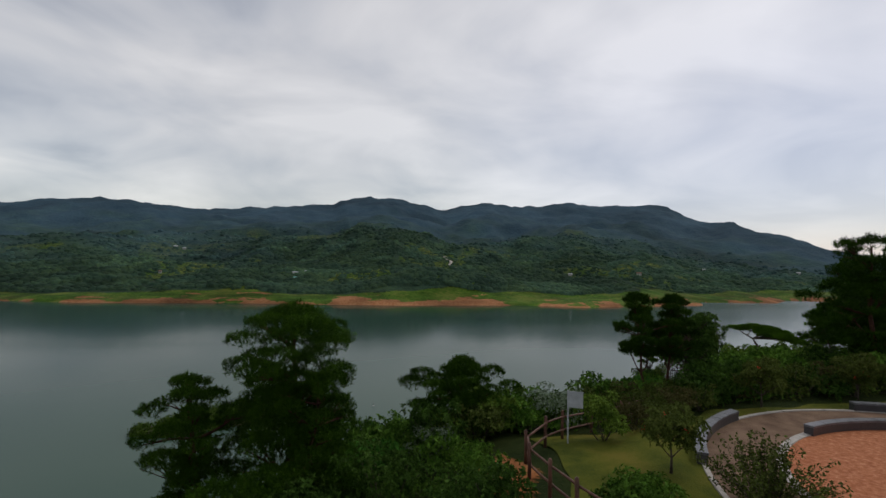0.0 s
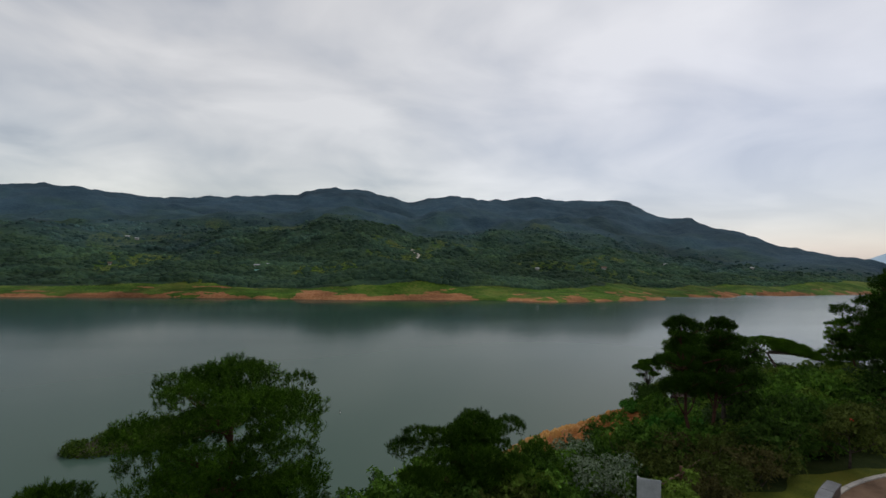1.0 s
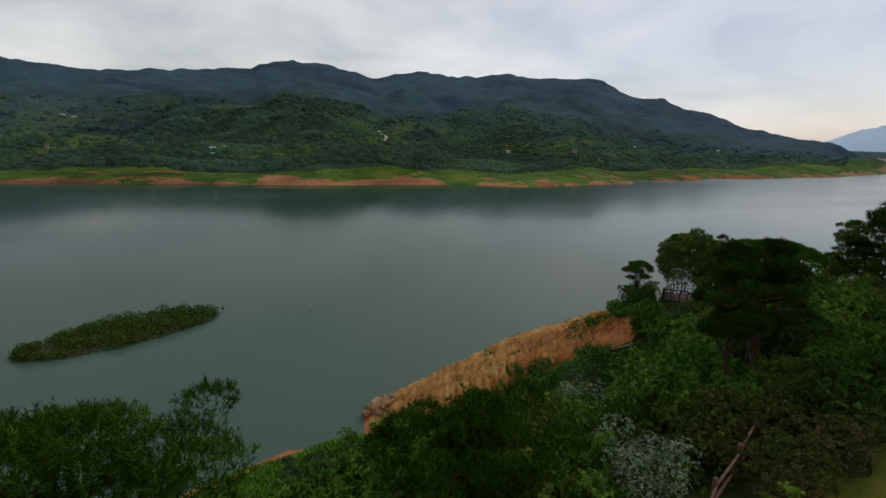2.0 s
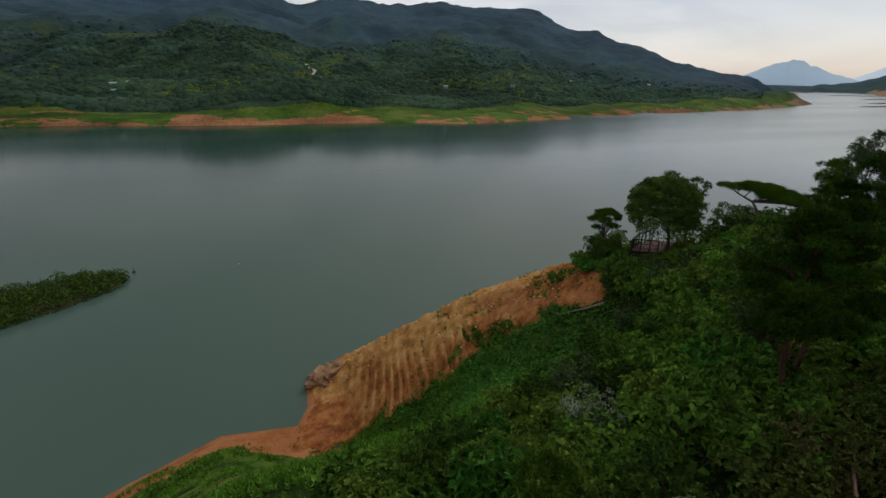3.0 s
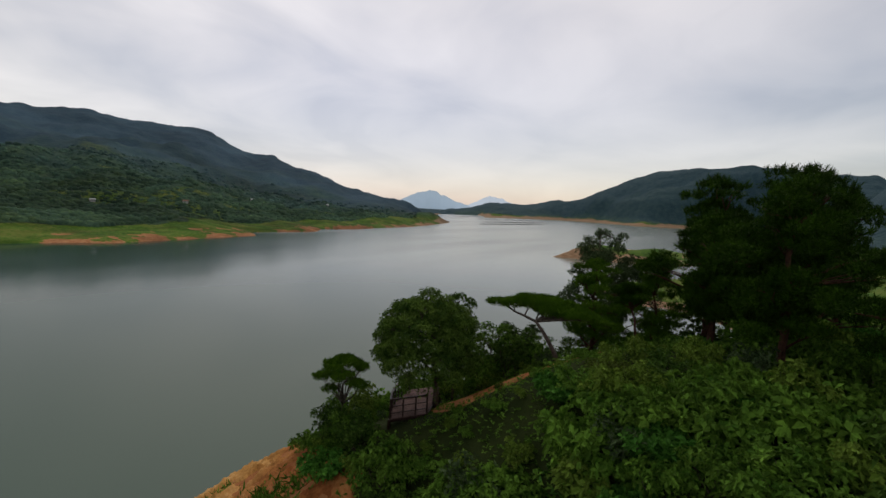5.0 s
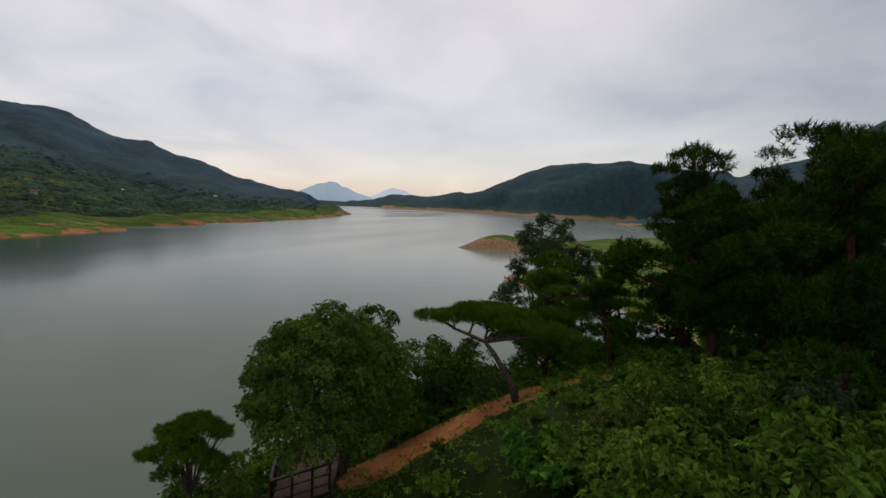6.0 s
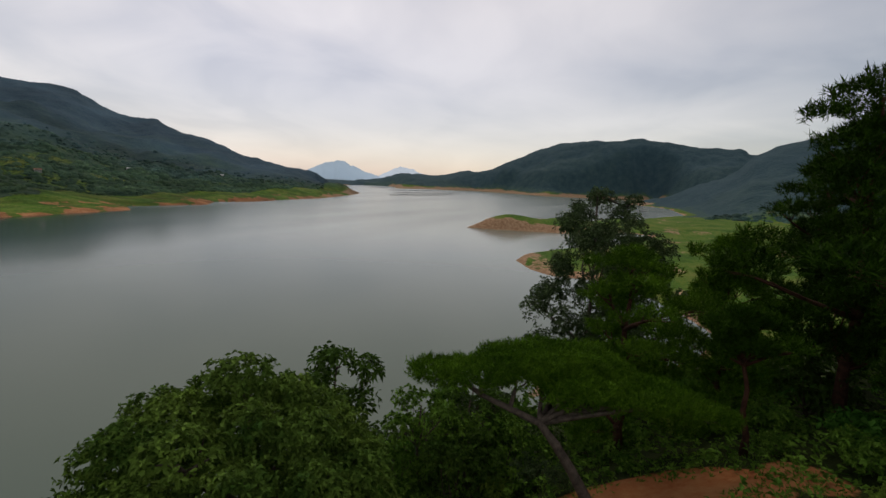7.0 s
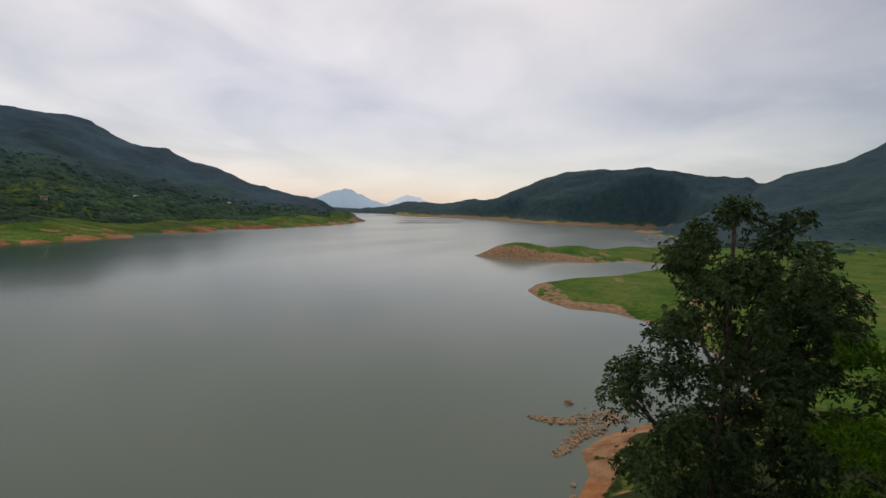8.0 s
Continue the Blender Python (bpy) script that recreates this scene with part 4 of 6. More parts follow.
def pine_pads(height, crown_base, spread, count, seed, flat=0.38, top_spread=0.6, lean=(0, 0)):
    """Tiers of flat pads round a leaning axis, widest in the lower middle."""
    rng = np.random.RandomState(seed)
    count = int(count * 2.3)
    pads = [(lean[0], lean[1], height - 0.45, spread * top_spread * 0.34, spread * top_spread * 0.24)]
    for i in range(count):
        k = (i + rng.uniform(0.1, 0.9)) / count
        z = crown_base + (height - crown_base - 0.45) * k
        reach = spread * (1 - (1 - top_spread) * k ** 1.3) * (0.72 + 0.28 * math.sin(9 * k + seed)) * rng.uniform(0.04, 1.05) ** 0.75
        a = i * 2.4 + rng.uniform(-0.5, 0.5)
        ra = spread * rng.uniform(0.17, 0.31) * (1 - 0.3 * k)
        q = z / height
        pads.append((lean[0] * q + reach * math.cos(a), lean[1] * q + reach * math.sin(a), z + 0.16 * reach * (k - 0.3), ra, ra * flat * rng.uniform(0.75, 1.2)))
    return pads


def pine(place, height, crown_base, spread, count, seed, leaves=2600, lean=(0.3, 0.2), flat=0.38, top_spread=0.6, mat=None, label="dark green red pine with a reddish trunk", radius=0.16, size=0.27):
    rng = np.random.RandomState(seed + 500)
    pts = [(lean[0] * k + rng.uniform(-0.14, 0.14) * (0 < i < 6), lean[1] * k + rng.uniform(-0.14, 0.14) * (0 < i < 6), height * 0.94 * k - 0.25 * (i == 0)) for i, k in enumerate(np.linspace(0, 1, 7))]
    x, y = place
    return tree("pine_tree", (x, y, ground_at(x, y)), pts, radius, pine_pads(height, crown_base, spread, count, seed, flat, top_spread, lean), int(leaves * 0.24), size * 1.35, mat or M_PINE, M_BARK_RED, label, seed, "tuft", "pines on the headland", inner=0.7, under=0.2)


def crown_z(x, y, top):
    return top - ground_at(x, y)


# pines beside the park slope
pine((-1.5, 18.8), crown_z(-1.5, 18.8, 34.9), 1.4, 4.3, 34, 101, 112000, lean=(-0.2, 0.9), top_spread=0.62, flat=0.5, mat=M_PINE_MID, size=0.105, label="tall dark pine with spreading layered boughs on the slope", radius=0.2)
pine((-0.6, 17.4), crown_z(-0.6, 17.4, 32.4), 0.8, 2.5, 11, 107, 22000, mat=M_PINE_MID, size=0.11, flat=0.5, lean=(0.2, 0.2), label="young dense pine close beside the tall pine", radius=0.1)
pine((-5.0, 18.9), crown_z(-5.0, 18.9, 32.2), 1.2, 3.2, 17, 102, 38000, mat=M_PINE_MID, size=0.115, flat=0.48, top_spread=0.45, lean=(-0.9, 0.2), label="smaller dark pine leaning over the slope")
pine((6.4, 24.1), crown_z(6.4, 24.1, 31.5), 1.4, 3.2, 18, 103, 46000, top_spread=0.8, flat=0.5, mat=M_PINE_MID, size=0.11, label="low dome-shaped dark pine beside the fence")
pine((19.6, 27.4), crown_z(19.6, 27.4, 35.0), 3.5, 2.7, 10, 104, 16000, size=0.15, top_spread=0.75, lean=(-0.5, 0.3), label="dark pine with a bare forked reddish trunk", radius=0.11)
pine((21.4, 28.0), crown_z(21.4, 28.0, 34.8), 3.3, 2.7, 10, 105, 16000, size=0.15, top_spread=0.75, lean=(0.8, 0.4), label="dark pine with a bare reddish trunk among shrubs", radius=0.11)
# the dark stand above the dirt path
for i, (x, y, top, sp, n) in enumerate(((40.8, 32.3, 37.8, 4.3, 15), (50.4, 35.4, 38.6, 4.2, 16), (37.0, 27.5, 39.2, 4.0, 14), (46.0, 31.0, 38.8, 4.2, 14), (56.5, 34.0, 36.6, 3.8, 13), (54.0, 28.0, 38.0, 4.0, 12), (45.2, 35.2, 36.2, 3.6, 13), (50.5, 31.5, 37.0, 4.0, 13))):
    pine((x, y), crown_z(x, y, top), 2.2, sp, n + 4, 110 + i, 16000, size=0.23, flat=0.42, top_spread=0.55, radius=0.2, label="tall dark pine in a dense stand by the dirt path")
pine((48.5, 42.2), crown_z(48.5, 42.2, 32.6), 1.6, 3.2, 15, 121, 20000, size=0.15, top_spread=0.7, mat=M_PINE_LIGHT, label="green pine with layered boughs beside a leafy tree")
pine((46.8, 39.0), crown_z(46.8, 39.0, 31.8), 3.2, 1.7, 6, 122, 9000, size=0.15, top_spread=0.7, lean=(-1.0, 0.8), radius=0.1, label="slim pine with a leaning bare trunk")

pine((51.6, 38.6), crown_z(51.6, 38.6, 33.0), 1.4, 3.2, 15, 123, 16000, size=0.18, top_spread=0.65, mat=M_PINE_LIGHT, radius=0.11, label="middling pine in front of the dark stand")

# the flat-topped pine at the path's edge: a leaning trunk and one long shelf of needles
fx, fy = 42.6, 42.9
fz = ground_at(fx, fy)
tree("flat_pine_tree", (fx, fy, fz), [(0, 0, -0.2), (-0.08, 0.3, 0.6), (-0.2, 0.7, 1.3), (-0.35, 1.1, 1.95), (-0.3, 1.5, 2.35), (-0.4, 2.2, 2.6), (-0.3, 2.9, 2.75), (-0.45, 3.6, 29.95 - fz)], 0.15,
     [(-0.5, 4.0, 30.0 - fz, 0.75, 0.2), (-0.3, 3.1, 30.05 - fz, 0.85, 0.26), (0.3, 2.2, 30.2 - fz, 1.1, 0.4), (1.3, 1.5, 30.05 - fz, 1.2, 0.45), (0.4, 0.9, 29.8 - fz, 0.9, 0.35), (2.2, 0.6, 29.7 - fz, 1.2, 0.42), (2.4, 1.9, 29.4 - fz, 0.9, 0.3), (3.2, 1.0, 29.1 - fz, 0.9, 0.3), (1.2, 0.2, 29.5 - fz, 0.9, 0.33), (1.5, -0.8, 29.5 - fz, 1.0, 0.35), (1.9, -1.8, 29.2 - fz, 0.75, 0.26), (2.3, -2.7, 28.9 - fz, 0.55, 0.22), (3.0, -0.9, 29.1 - fz, 0.65, 0.24)],
     15000, 0.135, M_PINE_LIGHT, M_BARK, "leaning pine with a flat shelf of green needles", 131, "tuft", "pines on the headland", low=4)
sx, sy = 35.8, 53.9
sz = ground_at(sx, sy)
rng0 = np.random.RandomState(8)
umbrella = []
for i in range(17):
    a, q = i * 2.4, ((i + 0.5) / 17) ** 0.5
    umbrella.append((1.5 * q * math.cos(a), 1.5 * q * math.sin(a), 26.35 - 0.95 * q * q * rng0.uniform(0.5, 1.5) - sz, rng0.uniform(0.32, 0.55), rng0.uniform(0.16, 0.26)))
umbrella += [(0.5, -0.4, 24.9 - sz, 0.5, 0.2), (-0.5, 0.5, 24.6 - sz, 0.5, 0.2), (0.2, 0.3, 25.3 - sz, 0.6, 0.24)]
tree("small_pine_tree", (sx, sy, sz), [(0, 0, -0.2), (-0.1, 0, 1.2), (0.1, 0, 2.4), (-0.1, 0, 26.0 - sz)], 0.09,
     umbrella,
     5200, 0.14, M_PINE_LIGHT, M_BARK, "small umbrella-shaped pine above the bare bank", 132, "tuft", "pines on the headland", low=2)

# the round zelkova over the deck
rx, ry = 40.3, 50.0
rz = ground_at(rx, ry)
rng0 = np.random.RandomState(9)
round_pads = [(-1.8, -0.2, 27.2 - rz, 2.8, 2.75)]
for i in range(64):
    a, el = i * 2.4, math.asin(min(0.98, -0.55 + 1.53 * (i + 0.5) / 64))
    q = rng0.uniform(0.84, 1.07)
    round_pads.append((-1.8 + 2.85 * q * math.cos(a) * math.cos(el), -0.2 + 2.85 * q * math.sin(a) * math.cos(el), 27.4 - rz + 2.85 * q * math.sin(el), rng0.uniform(0.5, 0.8), rng0.uniform(0.42, 0.62)))
tree("round_tree", (rx, ry, rz), [(0, 0, -0.2), (0, 0, 1.0), (-0.3, -0.1, 2.0), (-0.9, -0.2, 3.2), (-1.5, -0.2, 5.0)], 0.2, round_pads, 23000, 0.115, M_ZELKOVA, M_BARK, "round dense broadleaf tree beside the timber deck", 141, kind="whorl", inner=0.62)

# the open grey-leaved tree above the beach
lx, ly = 56.3, 43.6
lz = ground_at(lx, ly)
rng0 = np.random.RandomState(10)
leafy = []
for i in range(56):
    k = (i + 0.5) / 56
    a = i * 2.4
    rr = 3.3 * math.sin(math.pi * min(1, 0.14 + 0.74 * k)) * rng0.uniform(0.35, 1.0)
    leafy.append((rr * math.cos(a), rr * math.sin(a), (33.9 - lz) * (0.22 + 0.74 * k + rng0.uniform(-0.07, 0.07)), rng0.uniform(0.45, 0.85), rng0.uniform(0.6, 1.05)))
for i in range(26):
    a, k = i * 2.4, (i + 0.5) / 26
    rr = 2.6 * math.sin(math.pi * min(1, 0.2 + 0.72 * k)) * rng0.uniform(0.3, 1.0)
    leafy.append((1.6 + rr * math.cos(a), -2.2 + rr * math.sin(a), (32.6 - lz) * (0.2 + 0.76 * k), rng0.uniform(0.5, 0.9), rng0.uniform(0.6, 1.0)))
leafy += [(0.3, 0.4, 34.2 - lz, 0.4, 0.55), (-0.5, 1.2, 33.6 - lz, 0.4, 0.5), (0.8, -1.4, 33.9 - lz, 0.5, 0.6)]
tree("leafy_tree", (lx, ly, lz), [(0, 0, -0.3), (0.1, 0.1, 2), (0, 0.2, 4.5), (0.1, 0.1, 7), (0.2, 0.3, (34.4 - lz))], 0.17, leafy, 17000, 0.14, M_LEAF_GREY, M_BARK, "tall open tree with grey-green leaves above the beach", 142, kind="whorl", inner=0.3)
# a rounded broadleaf tree behind the pair of pines
bx0, by0 = 25.0, 31.0
bz0 = ground_at(bx0, by0)
rng0 = np.random.RandomState(12)
bush_pads = [(2.0 * rng0.uniform(0.3, 1) * math.cos(i * 2.4), 2.0 * rng0.uniform(0.3, 1) * math.sin(i * 2.4), (33.6 - bz0) * (0.35 + 0.6 * i / 24), rng0.uniform(0.6, 0.9), rng0.uniform(0.5, 0.75)) for i in range(24)]
tree("broadleaf_tree", (bx0, by0, bz0), [(0, 0, -0.2), (0, 0.1, 2), (0.1, 0, 4), (0, 0, 6)], 0.14, bush_pads, 2200, 0.2, M_LEAF_DARK, M_BARK, "dark leafy tree beside the pair of pines", 143, kind="whorl", inner=0.4)
# slender trees on the lake side of the path
for i, (x, y, top, sp, n, m, lab) in enumerate(((42.2, 49.8, 30.2, 1.3, 6000, M_LEAF_DARK, "slender leafy tree close beside the round tree"), (45.6, 48.6, 27.6, 1.5, 5000, M_LEAF, "young leafy tree on the lake side of the path"),
                                                (49.4, 47.8, 26.9, 1.7, 5000, M_LEAF_GREY, "young leafy tree above the water"), (47.4, 47.4, 27.2, 1.5, 5000, M_LEAF_DARK, "young dark leafy tree above the water"))):
    z = ground_at(x, y)
    rng0 = np.random.RandomState(600 + i)
    h = top - z
    pads = [(sp * rng0.uniform(0.2, 0.9) * math.cos(j * 2.4), sp * rng0.uniform(0.2, 0.9) * math.sin(j * 2.4), h * (0.3 + 0.66 * j / 20), rng0.uniform(0.4, 0.65), rng0.uniform(0.35, 0.6)) for j in range(21)]
    tree("slender_tree", (x, y, z), [(0, 0, -0.2), (0.05, 0, h * 0.3), (0, 0.06, h * 0.6), (0.05, 0, h * 0.9)], 0.08, pads, n // 5, 0.17, m, M_BARK, lab, 610 + i, kind="whorl", inner=0.3, group="young trees on the headland")


# ---- shrubs, vines and grass on the headland ----
def shrub(name, place, radius, height, leaves, size, mat, label, category, seed, group="", stems=7, inner=0.45, flowers=None):
    """A bush: stems from the ground and leaves in lumpy clumps."""
    rng = np.random.RandomState(seed)
    x, y = place
    thing = root(name, (x, y, ground_at(x, y)), label, category, group)
    pads = [(0, 0, height * 0.5, radius * 0.6, height * 0.42)]
    for i in range(17):
        a, q = i * 2.4 + rng.uniform(-0.5, 0.5), rng.uniform(0.35, 0.8)
        pads.append((radius * q * math.cos(a), radius * q * math.sin(a), height * rng.uniform(0.25, 0.88), radius * rng.uniform(0.2, 0.36), height * rng.uniform(0.11, 0.2)))
    shapes = [tube(bend((rng.uniform(-0.1, 0.1), rng.uniform(-0.1, 0.1), -0.15), (p[0], p[1], p[2]), rng, 0.1, 4), [0.03, 0.025, 0.02, 0.014, 0.008], 4) for p in pads[1:1 + stems]]
    v, f = join_shapes(shapes)
    mesh_object("branchwork", v, f, M_BARK, thing, True)
    p, u = shell_points(pads, leaves // 7, rng, inner, 0.5)
    p[:, 2] = np.maximum(p[:, 2], 0.03)
    v, f = leaf_cards(p, size * 1.8, rng, "whorl", u)
    mesh_object("foliage", v, f, mat, thing)
    if flowers:
        p, u = shell_points(pads, flowers[0], rng, 0.9, 0.2)
        shapes = []
        for c in p:
            q = rng.normal(0, 0.05, (9, 3)) + c
            shapes.append(leaf_cards(q, 0.045, rng))
        o, vs, fs = 0, [], []
        for v, f in shapes:
            vs.append(v)
            fs.append(f + o)
            o += len(v)
        mesh_object("blossom", np.vstack(vs), np.vstack(fs), flowers[1], thing)
    return thing


def slope_ok(x, y):
    """Where shrubs cover the headland."""
    z, d, _ = ground_height(x, y)
    pd = red_path_distance(x, y)
    edge = np.interp(y, [9, 20, 26, 32, 36, 39, 43.5, 48, 52, 56], [-3, -6, -3, 4, 15, 22.5, 28, 31, 32.5, 34.5])
    ok = (x > edge) & (d > 18) & (z > 14) & (pd > 2.1)
    lawn = (x > 7) & (x < 40) & (y < 22.3 + 0.09 * (x - 10))
    deck = (x > 35.6) & (x < 42.6) & (y > 48.6) & (y < 53.2)
    return ok & ~lawn & ~deck & (np.hypot(x - 25.9, y - 41.4) > 2.5)


SHRUB_KINDS = [(M_LEAF, 0.13, 1.5, 1.7, "bushy green shrub on the slope"), (M_LEAF_YEL, 0.12, 1.2, 1.5, "yellow-green shrub on the slope"), (M_LEAF_DARK, 0.12, 1.5, 2.0, "dark green shrub on the slope"),
               (M_VINE, 0.17, 1.6, 1.1, "low spreading green shrub with broad leaves"), (M_LEAF_GREY, 0.10, 1.3, 1.9, "grey-green shrub on the slope"), (M_LEAF, 0.16, 1.8, 1.3, "wide shrub with large green leaves"), (M_LEAF_OLIVE, 0.08, 1.3, 1.6, "olive green shrub behind the lawn")]
models = []
for i, (mat, size, rad, hgt, lab) in enumerate(SHRUB_KINDS):
    models.append(shrub("shrub", (24.0 + i * 2.2, 34.0 + 0.9 * i), rad, hgt, 2200, size * 0.95, mat, lab, "shrub", 201 + i, "shrubs on the slope"))
rng = np.random.RandomState(77)
count, tried, taken = 0, 0, []
while count < 320 and tried < 20000:
    tried += 1
    x, y = rng.uniform(-6, 60), rng.uniform(10, 57)
    if not slope_ok(np.array([x]), np.array([y]))[0]:
        continue
    gap = 2.4 if x > 46 else 1.0 if x > 30 and y > 34 else 1.35
    if any((x - a) ** 2 + (y - b) ** 2 < gap ** 2 for a, b in taken):
        continue
    taken.append((x, y))
    s = rng.uniform(0.75, 1.3) * min(1.0, max(0.4, float(red_path_distance(np.array([x]), np.array([y]))[0]) / 8)) * (0.62 if x < 41 and y > 41.5 and x > 33 else 1.0)
    kind = int(rng.choice(7, p=(0.30, 0.24, 0.08, 0.14, 0.04, 0.20, 0.0)))
    if y < 27 and x > 9:
        kind = int(rng.choice((6, 6, 2, 0)))
    elif y < 20:
        kind, s = int(rng.choice((0, 2))), s * 0.6
    copy_thing(models[kind], Matrix.LocRotScale((x, y, ground_at(x, y)), Euler((0, 0, rng.uniform(0, 6.28))), (s, s, s * rng.uniform(0.85, 1.25))))
    count += 1

shrub("silver_shrub", (11.5, 23.3), 1.8, 2.4, 11000, 0.05, M_LEAF_SILVER, "pale silvery shrub with small narrow leaves", "shrub", 221, inner=0.55)
shrub("silver_shrub", (4.4, 20.4), 1.2, 2.0, 5000, 0.05, M_LEAF_SILVER, "pale silvery shrub beside the low pine", "shrub", 222)
shrub("silver_shrub", (14.5, 30.5), 1.3, 2.2, 5000, 0.055, M_LEAF_SILVER, "pale silvery shrub showing against the lake", "shrub", 223)
for i, (x, y, r, h, m, lab) in enumerate(((2.4, 15.8, 2.1, 2.4, M_LEAF_DARK, "dense bright green shrub below the park fence"), (5.2, 13.6, 1.8, 1.7, M_LEAF_DARK, "leafy green shrub below the park fence"), (-0.6, 14.6, 1.9, 2.2, M_LEAF_DARK, "dark green shrub under the tall pine"),
                                          (7.2, 21.8, 1.6, 2.0, M_LEAF_OLIVE, "olive green shrub beyond the fence"), (9.6, 23.4, 1.7, 2.2, M_LEAF, "green shrub beyond the fence"), (12.6, 19.4, 1.2, 2.3, M_LEAF_YEL, "rounded yellow-green shrub on the lawn"),
                                          (11.0, 13.3, 1.5, 1.0, M_LEAF, "broad-leaved green shrub on the lawn"), (9.6, 12.6, 0.9, 0.7, M_LEAF_DARK, "low green shrub on the lawn"))):
    shrub("garden_shrub", (x, y), r, h, 3800, 0.09, m, lab, "shrub", 231 + i, "shrubs round the lawn")
for i, (x, y, r, h, m) in enumerate(((3.4, 30.2, 1.3, 2.0, M_LEAF), (1.2, 31.0, 1.2, 1.6, M_LEAF_GREY), (5.6, 31.8, 1.3, 1.8, M_LEAF_DARK), (7.6, 32.2, 1.2, 1.5, M_LEAF_YEL), (-0.8, 30.0, 1.2, 1.5, M_LEAF),
                                     (18.4, 35.4, 1.7, 2.6, M_LEAF), (20.6, 36.8, 1.7, 2.8, M_LEAF_DARK), (22.6, 38.0, 1.7, 2.6, M_LEAF), (24.4, 38.8, 1.5, 2.4, M_LEAF_YEL), (16.6, 34.0, 1.6, 2.4, M_LEAF_GREY))):
    shrub("brow_shrub", (x, y), r, h, 3400, 0.095, m, "leafy green shrub at the brow of the slope", "shrub", 401 + i, "shrubs at the brow")
for i, (x, y, r, h, m) in enumerate(((14.9, 20.7, 1.3, 1.5, M_LEAF_BROWN), (16.5, 21.7, 1.5, 1.7, M_LEAF_OLIVE), (18.2, 22.1, 1.3, 1.5, M_LEAF_BROWN), (19.9, 22.6, 1.2, 1.5, M_LEAF_OLIVE))):
    shrub("border_shrub", (x, y), r, h, 3000, 0.07, m, "rounded olive-brown shrub at the edge of the lawn", "shrub", 421 + i, "shrubs round the lawn")
# hedge bushes behind the plaza
for i in range(15):
    x = 15.5 + i * 1.75
    m = (M_LEAF_OLIVE, M_LEAF_BROWN, M_LEAF_OLIVE, M_LEAF_DARK)[i % 4]
    shrub("hedge_shrub", (x, 24.3 + 0.10 * (x - 15) + 0.7 * math.sin(i * 1.9)), 1.5, 1.7 + 0.5 * math.sin(i * 2.3), 3000, 0.08, m, "olive-green hedge shrub behind the lawn", "shrub", 251 + i, "hedge behind the lawn")
M_RED = surface("red_blossom", [(0.3, (0.5, 0.03, 0.02)), (0.7, (0.8, 0.09, 0.05))], scale=6, bump=0, island=0.2)


def ornamental(place, height, seed, flowers, label):
    x, y = place
    z = ground_at(x, y)
    rng = np.random.RandomState(seed)
    pads = [(0.95 * math.cos(a) * q, 0.95 * math.sin(a) * q, height * k, 0.6, 0.42) for a, q, k in [(i * 2.4, rng.uniform(0.3, 1.0), 0.5 + 0.42 * i / 8) for i in range(9)]]
    t = tree("ornamental_tree", (x, y, z), [(0, 0, -0.15), (0.03, 0, height * 0.25), (0, 0.04, height * 0.5), (0.05, 0, height * 0.8)], 0.055, pads, 1500, 0.12, M_LEAF_OLIVE, M_BARK, label, seed, kind="whorl", group="small trees on the lawn", sides=6)
    p, u = shell_points(pads, flowers, rng, 0.95, 0.2)
    q = np.repeat(p, 14, 0) + rng.normal(0, 0.05, (flowers * 14, 3))
    v, f = leaf_cards(q, 0.04, rng)
    mesh_object("blossom", v, f, M_RED, t)
    return t


ornamental((13.3, 15.2), 2.5, 271, 7, "small tree with a few red blossoms on the lawn")
ornamental((23.8, 22.6), 2.6, 272, 3, "small spreading tree at the lawn's edge")
ornamental((30.6, 23.0), 2.7, 273, 3, "small spreading tree behind the plaza")
# the twiggy shrub beside the plaza: upright shoots
rng = np.random.RandomState(281)
x, y = 14.8, 12.2
tw = root("twiggy_shrub", (x, y, ground_at(x, y)), "upright twiggy shrub with small dark leaves beside the plaza", "shrub")
pts = []
for i in range(80):
    a, q = rng.uniform(0, 6.28), rng.uniform(0.2, 2.7) ** 0.85
    e = Vector((q * math.cos(a), q * math.sin(a), 2.5 - 0.5 * q + rng.uniform(-0.3, 0.35)))
    path = bend((0.1 * math.cos(a), 0.1 * math.sin(a), -0.1), e, rng, 0.06, 4)
    v, f = tube(path, [0.018, 0.014, 0.01, 0.007, 0.003], 4)
    mesh_object("shoot", v, f, M_BARK, tw, True)
    for k in np.linspace(0.3, 1.0, 60):
        j = min(3, int(k * 4))
        pts.append(path[j].lerp(path[j + 1], min(1, k * 4 - j)) + Vector(rng.normal(0, 0.05, 3)))
v, f = leaf_cards(np.array([tuple(p) for p in pts]), 0.065, rng)
mesh_object("foliage", v, f, M_LEAF_OLIVE, tw)


